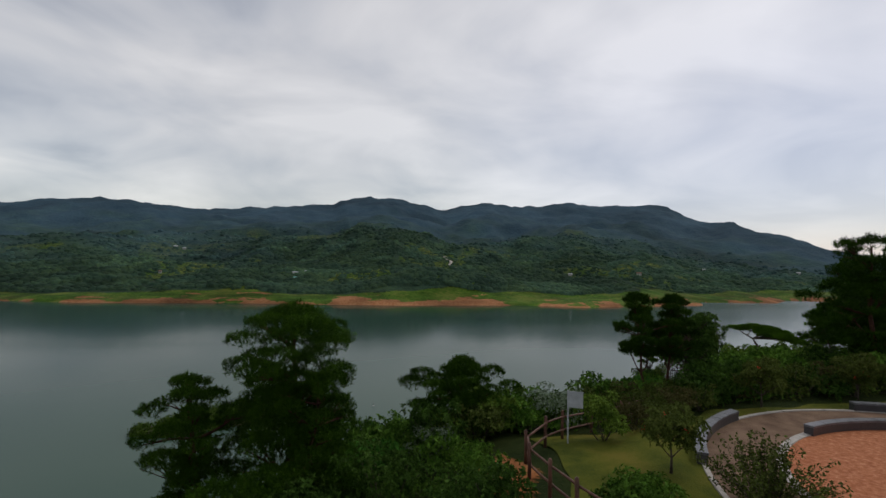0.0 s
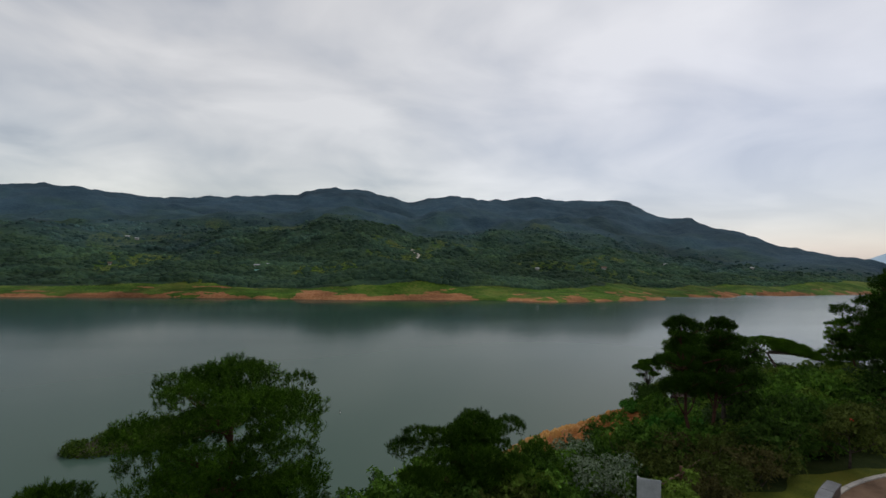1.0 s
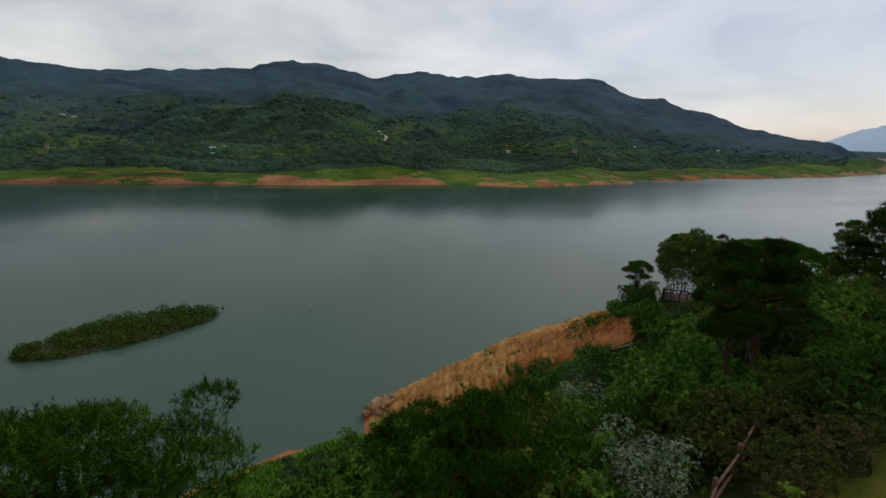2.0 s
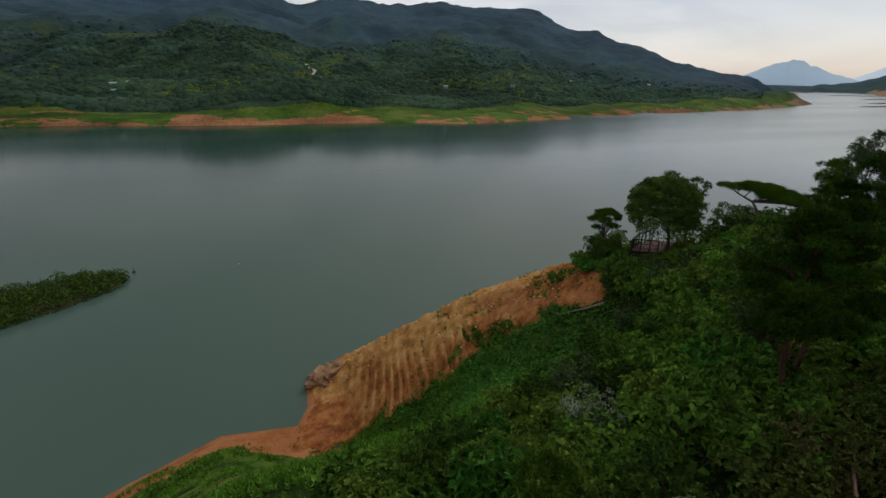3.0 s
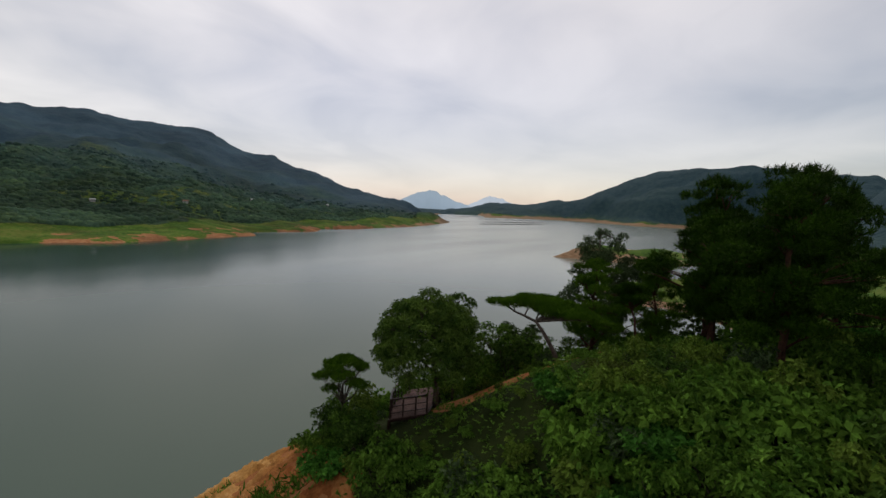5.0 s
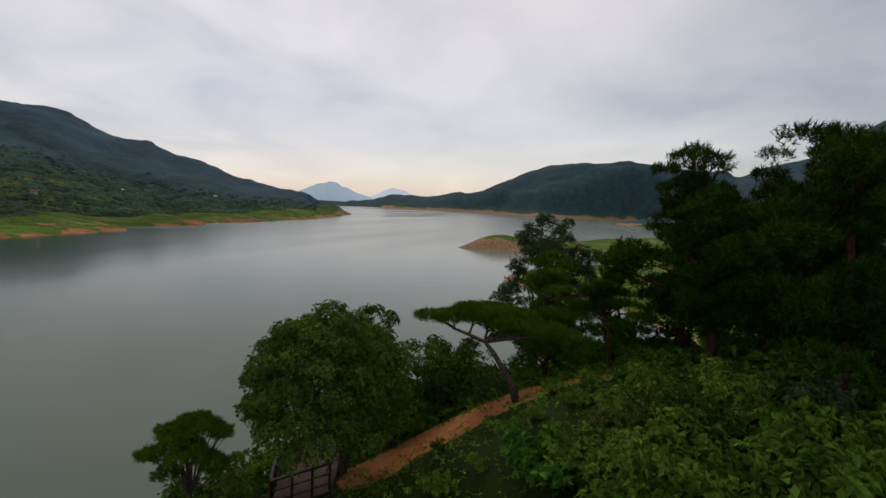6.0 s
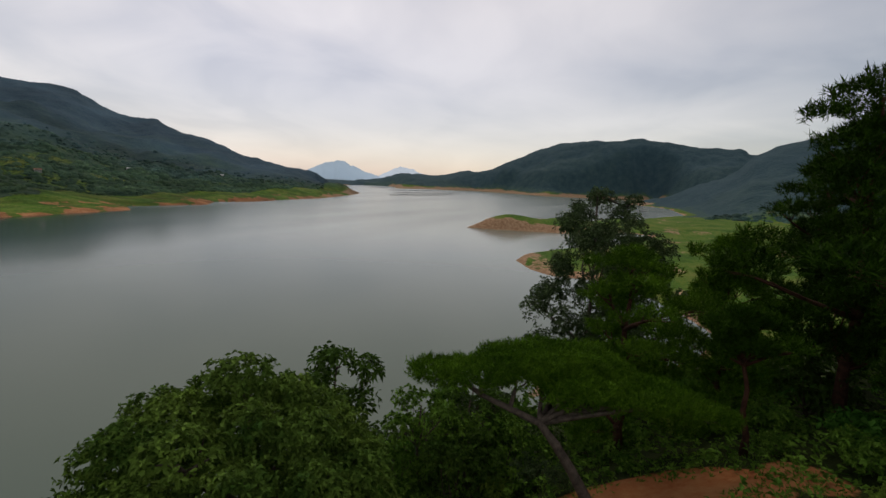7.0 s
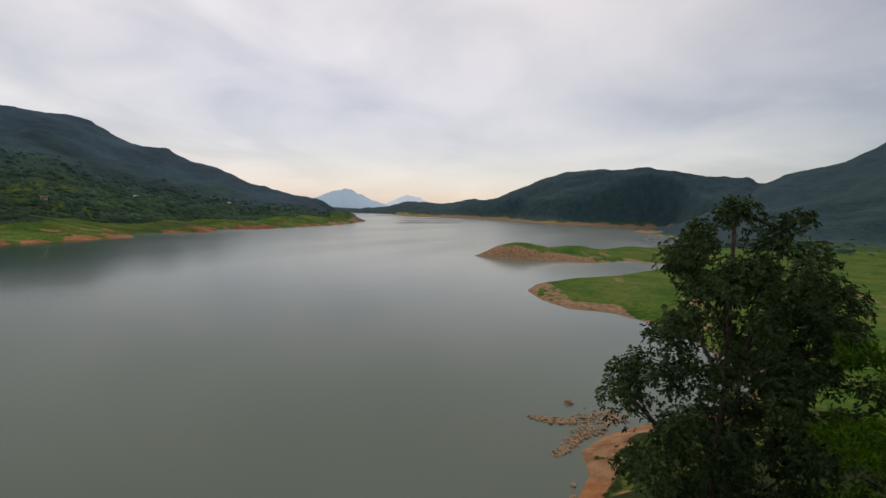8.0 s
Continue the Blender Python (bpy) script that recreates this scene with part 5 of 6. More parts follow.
def scatter_cover(name, n, box, keep, size, mat, label, seed, lift, blades=False, category="plants", kind="small"):
    """Leaves or blades of grass lying over the ground where keep() allows."""
    rng = np.random.RandomState(seed)
    x, y = rng.uniform(box[0], box[1], n * 4), rng.uniform(box[2], box[3], n * 4)
    z, d, _ = ground_height(x, y)
    ok = keep(x, y, z, d) > rng.rand(n * 4)
    x, y, z = x[ok][:n], y[ok][:n], z[ok][:n]
    p = np.stack([x, y, z + rng.uniform(0.02, lift, len(x))], -1)
    if blades:
        u = np.tile((0, 0, 1.0), (len(p), 1))
        p[:, 2] = z
        v, f = leaf_cards(p, size, rng, "needle", u)
    else:
        v, f = leaf_cards(p, size, rng, kind, np.tile((0, 0, 1.2), (len(p), 1)))
    return tagged(mesh_object(name, v, f, mat), label, category, kind="stuff")


def vine_zone(x, y, z, d):
    bare = np.maximum(bank_soil(x, y), 1 - smooth01(1.5, 2.6, np.hypot(x - 25.9, y - 41.4)))
    return np.clip(1.7 * np.exp(-((x - 25.5) / 6) ** 4 - ((y - 46) / 8) ** 4) + 0.7 * fractal(x / 3, y / 3, 91, 3) - 0.15, 0, 1) * (d > 12) * (1 - bare)


def meadow_zone(x, y, z, d):
    gully = 1.5 * np.exp(-((x - 15.0) / 8.5) ** 4 - ((y - 49.5) / 12) ** 4) + 0.5 * np.exp(-((x + 2) / 9) ** 4 - ((y - 56) / 6) ** 4)
    gully = gully + 1.1 * np.exp(-((x - 3) / 8) ** 4 - ((y - 38) / 7) ** 4)
    return np.clip(gully + 0.6 * fractal(x / 2.5, y / 2.5, 92, 3) - 0.2, 0, 1) * (d > 3.5) * (1 - 0.9 * bank_soil(x, y))


def tuft_zone(x, y, z, d):
    rim = np.exp(-((y - soil_line(x) - 1.6) / 1.9) ** 2) * smooth01(17, 20, x) * (1 - smooth01(27.5, 29, x)) * smooth01(-0.1, 0.3, fractal(x / 1.8, y / 2.6, 95, 3))
    tip = np.exp(-((x - 30.8) / 1.2) ** 2 - ((y - 54.6) / 1.6) ** 2)
    return np.clip(np.maximum(0.5 * np.clip(fractal(x / 3.2, y / 3.2, 93, 3) - 0.5, 0, 1), np.maximum(rim, tip)), 0, 1) * (d > 4) * (y > 45)


def path_zone(x, y, z, d):
    pd = red_path_distance(x, y)
    return smooth01(0.3, 1.6, pd + 0.9 * fractal(x / 0.9, y / 0.9, 96, 2)) * (1 - smooth01(2.5, 4.0, pd))


scatter_cover("vine_cover", 22000, (15, 34, 34, 58), vine_zone, 0.15, M_VINE, "creeping green vines over the slope", 301, 0.5)
scatter_cover("meadow_grass", 23000, (-14, 28, 29, 66), meadow_zone, 0.40, M_GRASS, "long green grass in the gully above the water", 302, 0.1, True)
scatter_cover("bank_weeds", 4200, (16, 34, 46, 66), tuft_zone, 0.6, M_LEAF, "scattered weeds on the bare bank", 303, 0.1, True)
scatter_cover("path_weeds", 2600, (36, 50, 35, 53), path_zone, 0.16, M_LEAF, "short weeds along the edges of the dirt path", 306, 0.1, True)


def lawn_zone(x, y, z, d):
    return ((np.hypot(x - 25.5, y - 9.7) > 12.4) & (x > 9) & (x < 38) & (y < 23 + 0.1 * (x - 10))).astype(float)


M_LAWN = leaf_material("mown_lawn", (0.05, 0.065, 0.012), (0.10, 0.11, 0.022))
scatter_cover("lawn_grass", 4000, (9, 38, 2, 26), lawn_zone, 0.06, M_LAWN, "short olive-green mown lawn", 304, 0.03, True)


def under_zone(x, y, z, d):
    near_path = (red_path_distance(x, y) > 1.4) & (red_path_distance(x, y) < 4) & (np.abs(x - 38.5) > 3.5)
    return np.maximum(slope_ok(x, y) * 0.8, near_path * 0.9)


scatter_cover("undergrowth", 13000, (-12, 58, 18, 57), under_zone, 0.17, M_LEAF, "low leafy undergrowth between the shrubs", 305, 0.55, kind="whorl")

for i, (x, y, r, h, m) in enumerate(((35.2, 52.6, 1.3, 2.0, M_LEAF), (36.6, 53.2, 1.1, 2.6, M_LEAF_YEL), (34.2, 51.2, 1.4, 2.2, M_LEAF_DARK), (36.2, 54.5, 1.1, 3.0, M_LEAF), (35.0, 53.9, 1.2, 2.8, M_LEAF_DARK), (37.4, 53.6, 1.0, 3.0, M_LEAF_YEL), (43.4, 48.4, 1.5, 2.6, M_LEAF), (45.0, 47.0, 1.6, 3.0, M_LEAF_DARK),
                                      (46.8, 45.8, 1.6, 2.8, M_LEAF), (48.6, 46.6, 1.7, 2.6, M_LEAF_GREY), (43.0, 50.4, 1.4, 2.4, M_LEAF_YEL), (45.6, 49.4, 1.6, 2.4, M_LEAF), (50.6, 45.2, 1.7, 2.6, M_LEAF_DARK))):
    shrub("headland_shrub", (x, y), r, h, 3800, 0.09, m, "leafy green shrub at the top of the bare bank", "shrub", 291 + i, "shrubs round the deck")

# ---- the plaza ----
M_GRAVEL = surface("brown_gravel_path", [(0.3, (0.12, 0.072, 0.045)), (0.7, (0.24, 0.155, 0.10))], scale=1.2, fine=60, bump=0.5)
M_CHIPS = surface("orange_gravel", [(0.3, (0.30, 0.09, 0.035)), (0.55, (0.46, 0.17, 0.075)), (0.75, (0.60, 0.30, 0.17))], scale=5, fine=28, bump=0.8, depth=0.03)
M_KERB = surface("pale_concrete_kerb", [(0.3, (0.36, 0.33, 0.29)), (0.7, (0.55, 0.51, 0.46))], scale=3, fine=50, bump=0.3)
M_GRANITE = surface("polished_dark_granite", [(0.3, (0.03, 0.03, 0.034)), (0.7, (0.07, 0.07, 0.075))], scale=20, fine=120, bump=0.05, rough=0.3)
# seat slabs in a lighter grey than the base
M_GRANITE_TOP = surface("lighter_granite_top", [(0.3, (0.09, 0.092, 0.10)), (0.7, (0.20, 0.205, 0.215))], scale=3, fine=90, bump=0.15, rough=0.35)
PLAZA = (25.5, 9.7)


def arc_slab(r0, r1, a0, a1, z0, z1, steps, bevel=0.0):
    """A slab between two radii and two bearings round the plaza's centre."""
    bm = bmesh.new()
    full = abs(a1 - a0) >= 359.9
    ring = []
    for i in range(steps + (0 if full else 1)):
        a = radians(a0 + (a1 - a0) * i / steps)
        s, c = math.sin(a), math.cos(a)
        ring.append([bm.verts.new((PLAZA[0] + r * s, PLAZA[1] + r * c, z)) for r, z in ((r0, z0), (r0, z1), (r1, z1), (r1, z0))])
    n = len(ring)
    for i in range(n if full else n - 1):
        a, b = ring[i], ring[(i + 1) % n]
        for k in range(4):
            q = (k + 1) % 4
            bm.faces.new((a[k], a[q], b[q], b[k]))
    if not full:
        bm.faces.new(ring[0][::-1])
        bm.faces.new(ring[-1])
    bmesh.ops.recalc_face_normals(bm, faces=bm.faces)
    if bevel:
        sharp = [e for e in bm.edges if len(e.link_faces) == 2 and e.calc_face_angle() > 0.9]
        bmesh.ops.bevel(bm, geom=sharp, offset=bevel, segments=2, affect="EDGES")
    return bm


bm = arc_slab(9.35, 11.9, 0, 360, 28.6, 28.95, 120)
tagged(part("path", bm, M_GRAVEL, None), "ring path of brown gravel round the plaza", "path", kind="structure")
bm = bmesh.new()
bmesh.ops.create_circle(bm, cap_ends=True, segments=96, radius=9.0, matrix=Matrix.Translation((*PLAZA, 28.962)))
tagged(part("plaza_floor", bm, M_CHIPS, None), "round plaza floor of orange gravel", "plaza", kind="structure")
for r0, r1, n in ((9.0, 9.35, 44), (11.9, 12.1, 58)):
    kerb = root("kerb", (0, 0, 0), "pale concrete kerb round the gravel", "kerb", kind="structure")
    for i in range(n):
        a = 360 / n
        part("kerb_stone", arc_slab(r0, r1, i * a + 0.08, (i + 1) * a - 0.08, 28.65, 29.0, 3, 0.012), M_KERB, kerb)


def bench(r0, r1, a0, a1, label):
    b = root("curved_bench", (0, 0, 0), label, "bench", "stone benches round the plaza")
    n = max(2, round(abs(a1 - a0) * math.pi / 180 * r0 / 1.1))
    part("base", arc_slab(r0 + 0.03, r1 - 0.03, a0, a1, 28.7, 29.33, n * 3), M_GRANITE, b, "dark granite base")
    for i in range(n):
        s = (a1 - a0) / n
        part("seat_slab", arc_slab(r0, r1, a0 + i * s + 0.03, a0 + (i + 1) * s - 0.03, 29.333, 29.43, 4, 0.012), M_GRANITE_TOP, b)


bench(11.85, 12.3, -60, -24, "curved dark granite bench at the edge of the lawn")
bench(8.85, 9.3, -20, 35, "curved dark granite bench beside the orange gravel")
bench(11.9, 12.35, 14, 40, "curved dark granite bench on the far side of the ring path")

# the lawn: a mown sheet just over the ground
cols_ = np.linspace(9.2, 39, 140)
top_ = 20.8 + 0.11 * (cols_ - 10) + 0.5 * lattice(cols_ / 1.7, cols_ * 0, 51)
arc_ = np.sqrt(np.maximum(12.08 ** 2 - (cols_ - 25.5) ** 2, 0))
low_ = -9.0 + 0.9 * lattice(cols_ / 2.1, cols_ * 0, 52)
v_ = np.linspace(0, 1, 50)
sheets_ = []
for b_, t_ in ((9.7 + arc_, top_), (low_, 9.7 - arc_)):
    gy_ = b_[:, None] + (t_ - b_)[:, None] * v_
    gx_ = cols_[:, None] + 0.7 * lattice(gy_ / 2.3, gy_ * 0, 53) * np.abs((cols_ - 24.1) / 14.9)[:, None] ** 8
    sheets_.append(np.stack([gx_, gy_, ground_height(gx_, gy_)[0] + 0.045], -1).reshape(-1, 3))
idx_ = np.arange(140 * 50).reshape(140, 50)
quads_ = np.stack([idx_[:-1, :-1], idx_[1:, :-1], idx_[1:, 1:], idx_[:-1, 1:]], -1).reshape(-1, 4)
quads_ = np.vstack([quads_, quads_ + 140 * 50])
M_TURF = surface("olive_turf", [(0.3, (0.042, 0.060, 0.005)), (0.5, (0.094, 0.104, 0.010)), (0.72, (0.155, 0.132, 0.020))], scale=0.5, fine=16, bump=0.9, depth=0.03, rough=0.95)
tagged(mesh_object("lawn", np.vstack(sheets_), quads_, M_TURF, smooth=True), "olive-green mown lawn round the plaza", "lawn", kind="structure")

# ---- fence, sign, deck, log ----
def log_rail(a, b, r, rng):
    p = bend(a, b, rng, 0.012, 4)
    return tube(p, [r, r * 1.05, r, r * 0.95, r * 0.97], 8, rng, 0.05)


def fence(points, label, seed):
    rng = np.random.RandomState(seed)
    f = root("rail_fence", (0, 0, 0), label, "fence")
    tops = []
    for x, y in points:
        z = ground_at(x, y)
        v, fc = tube([(x, y, z - 0.3), (x, y, z + 0.7), (x + rng.uniform(-0.02, 0.02), y, z + 1.38), (x, y, z + 1.42)], [0.075, 0.072, 0.07, 0.05], 9, rng, 0.03)
        mesh_object("post", v, fc, M_TIMBER, f, True)
        tops.append(Vector((x, y, z)))
    for a, b in zip(tops, tops[1:]):
        for h in (0.5, 1.12):
            v, fc = log_rail(a + Vector((0.07, 0, h)), b + Vector((0.07, 0, h)), 0.048, rng)
            mesh_object("rail", v, fc, M_TIMBER, f, True)
    return f


fence([(8.9, 10.9), (8.4, 12.7), (8.1, 14.3), (7.9, 16.0), (8.3, 17.7), (9.7, 19.2), (11.0, 20.4), (13.2, 21.9), (15.6, 23.2), (18.0, 24.6), (20.6, 25.6)], "rustic log fence stained reddish brown along the slope", 311)
M_SIGN = surface("weathered_white_sheet", [(0.3, (0.34, 0.36, 0.37)), (0.7, (0.5, 0.52, 0.53))], scale=3, fine=20, bump=0.1, rough=0.5)
sgx, sgy = 11.1, 19.1
sgz = ground_at(sgx, sgy)
sign = root("notice_board", (sgx, sgy, sgz), "pale notice board on a white post beside the fence", "sign", turn=radians(-28))
part("post", box_bm((0.07, 0.05, 2.65), (-0.33, 0, 1.17), 0.008), M_SIGN, sign)
board = part("board", box_bm((0.70, 0.04, 0.75), (0.0, -0.05, 2.1), 0.01), M_SIGN, sign, "pale weathered board")

deck = root("viewing_deck", (0, 0, 0), "small brown timber viewing deck with a curved railing", "deck")
DZ = 23.2
ax, bx = Vector((36.7, 51.0, DZ)), Vector((38.7, 49.6, DZ))
run = Vector((0.94, 0.34, 0)).normalized()
across = (bx - ax).normalized()
width = (bx - ax).length
for i in range(34):
    o = ax + run * (i * 0.135)
    grow = 0.35 * math.sin(min(1, i / 30) * math.pi)
    a, b = o - across * grow, o + across * width
    bm = bmesh.new()
    hw, t = run * 0.062, Vector((0, 0, 0.045))
    vs = [bm.verts.new(p + dz) for dz in (-t, t * 0) for p in (a - hw, a + hw, b + hw, b - hw)]
    for q in ((3, 2, 1, 0), (4, 5, 6, 7), (0, 1, 5, 4), (1, 2, 6, 5), (2, 3, 7, 6), (3, 0, 4, 7)):
        bm.faces.new([vs[k] for k in q])
    part("deck_board", bm, M_DECK, deck)
for o in (ax, bx, ax + run * 2.2, bx + run * 2.2, ax + run * 4.4, bx + run * 4.4):
    g = ground_at(o.x, o.y)
    if g < DZ - 0.1:
        part("support_post", box_bm((0.14, 0.14, DZ - 0.05 - g + 0.3), (o.x, o.y, (DZ - 0.05 + g - 0.3) / 2), 0.01), M_RAIL, deck)
for s0, s1 in ((ax, bx), (ax, ax + run * 4.5), (bx, bx + run * 4.5)):
    d = s1 - s0
    rot = d.to_track_quat("X", "Z").to_matrix().to_4x4()
    part("joist", box_bm((d.length, 0.08, 0.16), (s0 + s1) / 2 + Vector((0, 0, -0.13)), 0.006, rot=rot), M_RAIL, deck)


def railing(pts):
    top = bmesh.new()
    for a, b in zip(pts, pts[1:]):
        box_bm(((b - a).length + 0.06, 0.11, 0.04), (a + b) / 2 + Vector((0, 0, 1.175)), 0.0, top, (b - a).to_track_quat("X", "Z").to_matrix().to_4x4())
    rail = part("railing", top, M_RAIL, deck, "dark red timber railing")
    for i, p in enumerate(pts):
        part("railing_post", box_bm((0.085, 0.085, 1.15), p + Vector((0, 0, 0.575)), 0.01), M_RAIL, rail)
    for a, b in zip(pts, pts[1:]):
        d = b - a
        rot = d.to_track_quat("X", "Z").to_matrix().to_4x4()
        for h, s in ((1.12, 0.07), (0.72, 0.05), (0.32, 0.05)):
            part("railing_bar", box_bm((d.length, 0.05, s), (a + b) / 2 + Vector((0, 0, h)), 0.008, rot=rot), M_RAIL, rail)


railing([ax.lerp(bx, k) + Vector((0, 0, 0)) for k in (0.02, 0.35, 0.68, 0.98)])
railing([ax + run * q - across * 0.35 * math.sin(min(1, q / 4.05) * math.pi) + across * 0.06 for q in (0.06, 0.55, 1.1, 1.65, 2.2, 2.75, 3.3, 3.9, 4.45)])

log0 = Vector((28.1, 50.5, 0))
log1 = Vector((30.75, 47.35, 0))
rng = np.random.RandomState(321)
pts = []
for k in np.linspace(0, 1, 7):
    p = log0.lerp(log1, k)
    pts.append((p.x, p.y + 0.1 * math.sin(5 * k), ground_at(p.x, p.y) + 0.14 + 0.25 * k))
lg = root("fallen_log", (0, 0, 0), "bleached fallen tree trunk lying on the bank", "log")
v, f = tube(pts, [0.035, 0.05, 0.065, 0.075, 0.085, 0.095, 0.10], 9, rng, 0.06)
mesh_object("trunk", v, f, M_DEADWOOD, lg, True)
for k, dx, dy, dz in ((1, -0.8, 0.5, 0.25), (2, -0.5, -0.7, 0.3), (1, -0.9, -0.2, 0.5)):
    s = Vector(pts[k])
    v, f = tube(bend(s, s + Vector((dx, dy, dz)), rng, 0.12, 3), [0.04, 0.03, 0.02, 0.01], 5)
    mesh_object("branch", v, f, M_DEADWOOD, lg, True)


# ---- rocks, groyne stones, floats ----
def stone_mesh(name, rng, sub=1, mat=None):
    bm = bmesh.new()
    bmesh.ops.create_icosphere(bm, subdivisions=sub, radius=0.5)
    for v in bm.verts:
        v.co *= rng.uniform(0.6, 1.2)
        v.co.z *= 0.7
    me = bpy.data.meshes.new(name)
    bm.to_mesh(me)
    bm.free()
    me.materials.append(mat or M_STONE)
    return me


rng = np.random.RandomState(331)
STONES = [stone_mesh("stone", rng) for _ in range(6)]
BOULDERS = [stone_mesh("boulder", rng, 2) for _ in range(3)]
ROCKS = [stone_mesh("boulder", rng, 1, M_ROCK) for _ in range(5)]


def place_stone(mesh, name, parent, x, y, z, s):
    ob = new(name, mesh)
    ob.parent = parent
    ob.matrix_world = Matrix.LocRotScale((x, y, z), Euler((rng.uniform(-0.5, 0.5), rng.uniform(-0.5, 0.5), rng.uniform(0, 6.28))), (s * rng.uniform(0.8, 1.3), s * rng.uniform(0.8, 1.2), s * rng.uniform(0.7, 1.1)))
    return ob


def groyne(line, n, wide, label):
    g = root("stone_groyne", (0, 0, 0), label, "stones", "stone groynes on the beach")
    for i in range(n):
        k = rng.uniform(0, len(line) - 1.001)
        j = int(k)
        (ax_, ay_), (bx_, by_) = line[j], line[j + 1]
        q = k - j
        w = wide[0] + (wide[1] - wide[0]) * k / (len(line) - 1)
        x, y = ax_ + (bx_ - ax_) * q + rng.normal(0, w), ay_ + (by_ - ay_) * q + rng.normal(0, w)
        place_stone(STONES[rng.randint(6)], "stone", g, x, y, max(ground_at(x, y), -0.1) + 0.12, rng.uniform(0.4, 1.05))
    return g


groyne([(118.3, 57.4), (118.2, 54.0), (119.6, 51.0), (122.5, 48.0), (127, 44.5)], 230, (0.25, 1.3), "curved line of tan stones running into the lake")
groyne([(106.9, 52.3), (110.5, 51.0), (114.5, 49.6), (119.5, 47.6), (125, 44.5)], 230, (0.3, 1.2), "straight line of tan stones across the beach")
for x, y, s, lab in ((127.4, 52.3, 1.9, "rock standing alone in the shallow water"), (100.3, 49.4, 0.9, "small rock at the water's edge"), (97.6, 49.2, 0.8, "small rock at the water's edge"), (118.4, 57.9, 0.9, "dark rock at the end of the stone line")):
    tagged(place_stone(BOULDERS[rng.randint(3)], "rock", None, x, y, 0.05, s), lab, "rock")
out = root("rock_outcrop", (0, 0, 0), "broken tan rock outcrop at the tip of the bank", "rock")
for i in range(34):
    a, q = rng.uniform(0, 6.28), rng.uniform(0, 1) ** 0.6
    x, y = 10.4 + 2.2 * q * math.cos(a), 72.9 + 2.0 * q * math.sin(a)
    place_stone(ROCKS[rng.randint(5)], "boulder", out, x, y, max(ground_at(x, y), 0) + 0.6 * (1 - q), rng.uniform(0.8, 2.4))
for i in range(46):
    k = rng.uniform(0, 1)
    x = 9 + 24 * k + rng.normal(0, 1.2)
    y = 70 - 8 * k + rng.normal(0, 3.0)
    z, d, _ = ground_height(np.array([x]), np.array([y]))
    if d[0] > 0.5:
        tagged(place_stone(STONES[rng.randint(6)], "stone", None, x, y, float(z[0]) + 0.05, rng.uniform(0.18, 0.5)), "loose tan stone on the raked bank", "stone", "loose stones on the bank")

# rubble along the rim of the bank, too many to count
rng = np.random.RandomState(351)
rx_, ry_ = rng.uniform(9, 31, 5000), rng.uniform(52, 78, 5000)
rz_, rd_, _ = ground_height(rx_, ry_)
up_ = ry_ - soil_line(rx_)
ok_ = (bank_soil(rx_, ry_) > 0.6) & (rd_ > 1) & (rng.rand(5000) < 0.12 + 0.88 * smooth01(0.5, 0.85, up_ / np.interp(rx_, [10, 14, 18, 22, 26, 30], [13, 12, 10, 8, 6.5, 5])))
me_ = STONES[0]
sv_ = np.array([v.co for v in me_.vertices])
sf_ = np.array([q.vertices[:] for q in me_.polygons])
vs_, fs_ = [], []
for k, i in enumerate(np.nonzero(ok_)[0][:1300]):
    a = rng.uniform(0, 6.28)
    s = rng.uniform(0.1, 0.42) * rng.uniform(0.6, 1.0)
    q = sv_ * rng.uniform(0.7, 1.3, 3) * s
    vs_.append(np.stack([q[:, 0] * math.cos(a) - q[:, 1] * math.sin(a), q[:, 0] * math.sin(a) + q[:, 1] * math.cos(a), q[:, 2]], -1) + (rx_[i], ry_[i], rz_[i] + 0.06))
    fs_.append(sf_ + k * len(sv_))
M_RUBBLE = surface("tan_clods", [(0.3, (0.28, 0.15, 0.06)), (0.7, (0.62, 0.42, 0.21))], scale=1.5, fine=14, bump=0.6, island=0.25)
tagged(mesh_object("rubble", np.vstack(vs_), np.vstack(fs_), M_RUBBLE), "tan clods and stones strewn over the bare bank", "rubble", kind="stuff")

# floating garden
isl = root("floating_island", (-34.4, 112.0, 0), "long floating raft overgrown with dense green plants", "raft", turn=radians(29))
bm = bmesh.new()
n = 60
ring = [bm.verts.new(((16.0 + 0.5 * math.sin(7 * w)) * abs(math.cos(w)) ** 0.8 * (1 if math.cos(w) > 0 else -1), (6.1 + 0.6 * math.sin(9 * w + 1)) * math.sin(w), 0.12)) for w in (2 * math.pi * i / n for i in range(n))]
bm.faces.new(ring)
ext = bmesh.ops.extrude_face_region(bm, geom=bm.faces[:])
for e in ext["geom"]:
    if isinstance(e, bmesh.types.BMVert):
        e.co.z -= 0.3
bmesh.ops.recalc_face_normals(bm, faces=bm.faces)
part("raft", bm, M_BARK, isl)
rng = np.random.RandomState(341)
pads = []
for i in range(110):
    w, q = rng.uniform(0, 6.28), rng.uniform(0, 1) ** 0.5
    pads.append((16.2 * q * math.cos(w), 6.6 * q * math.sin(w), 0.3 + rng.uniform(0, 0.4), rng.uniform(1.2, 2.3), rng.uniform(0.9, 2.0)))
for i in range(64):
    w = i * math.pi / 32
    pads.append((16.0 * math.cos(w), 6.3 * math.sin(w), 0.1 + rng.uniform(0, 0.25), rng.uniform(0.8, 1.5), rng.uniform(0.5, 1.4)))
p, u = shell_points(pads, 24000, rng, 0.75, 0.3)
p[:, 2] = np.maximum(p[:, 2], 0.03)
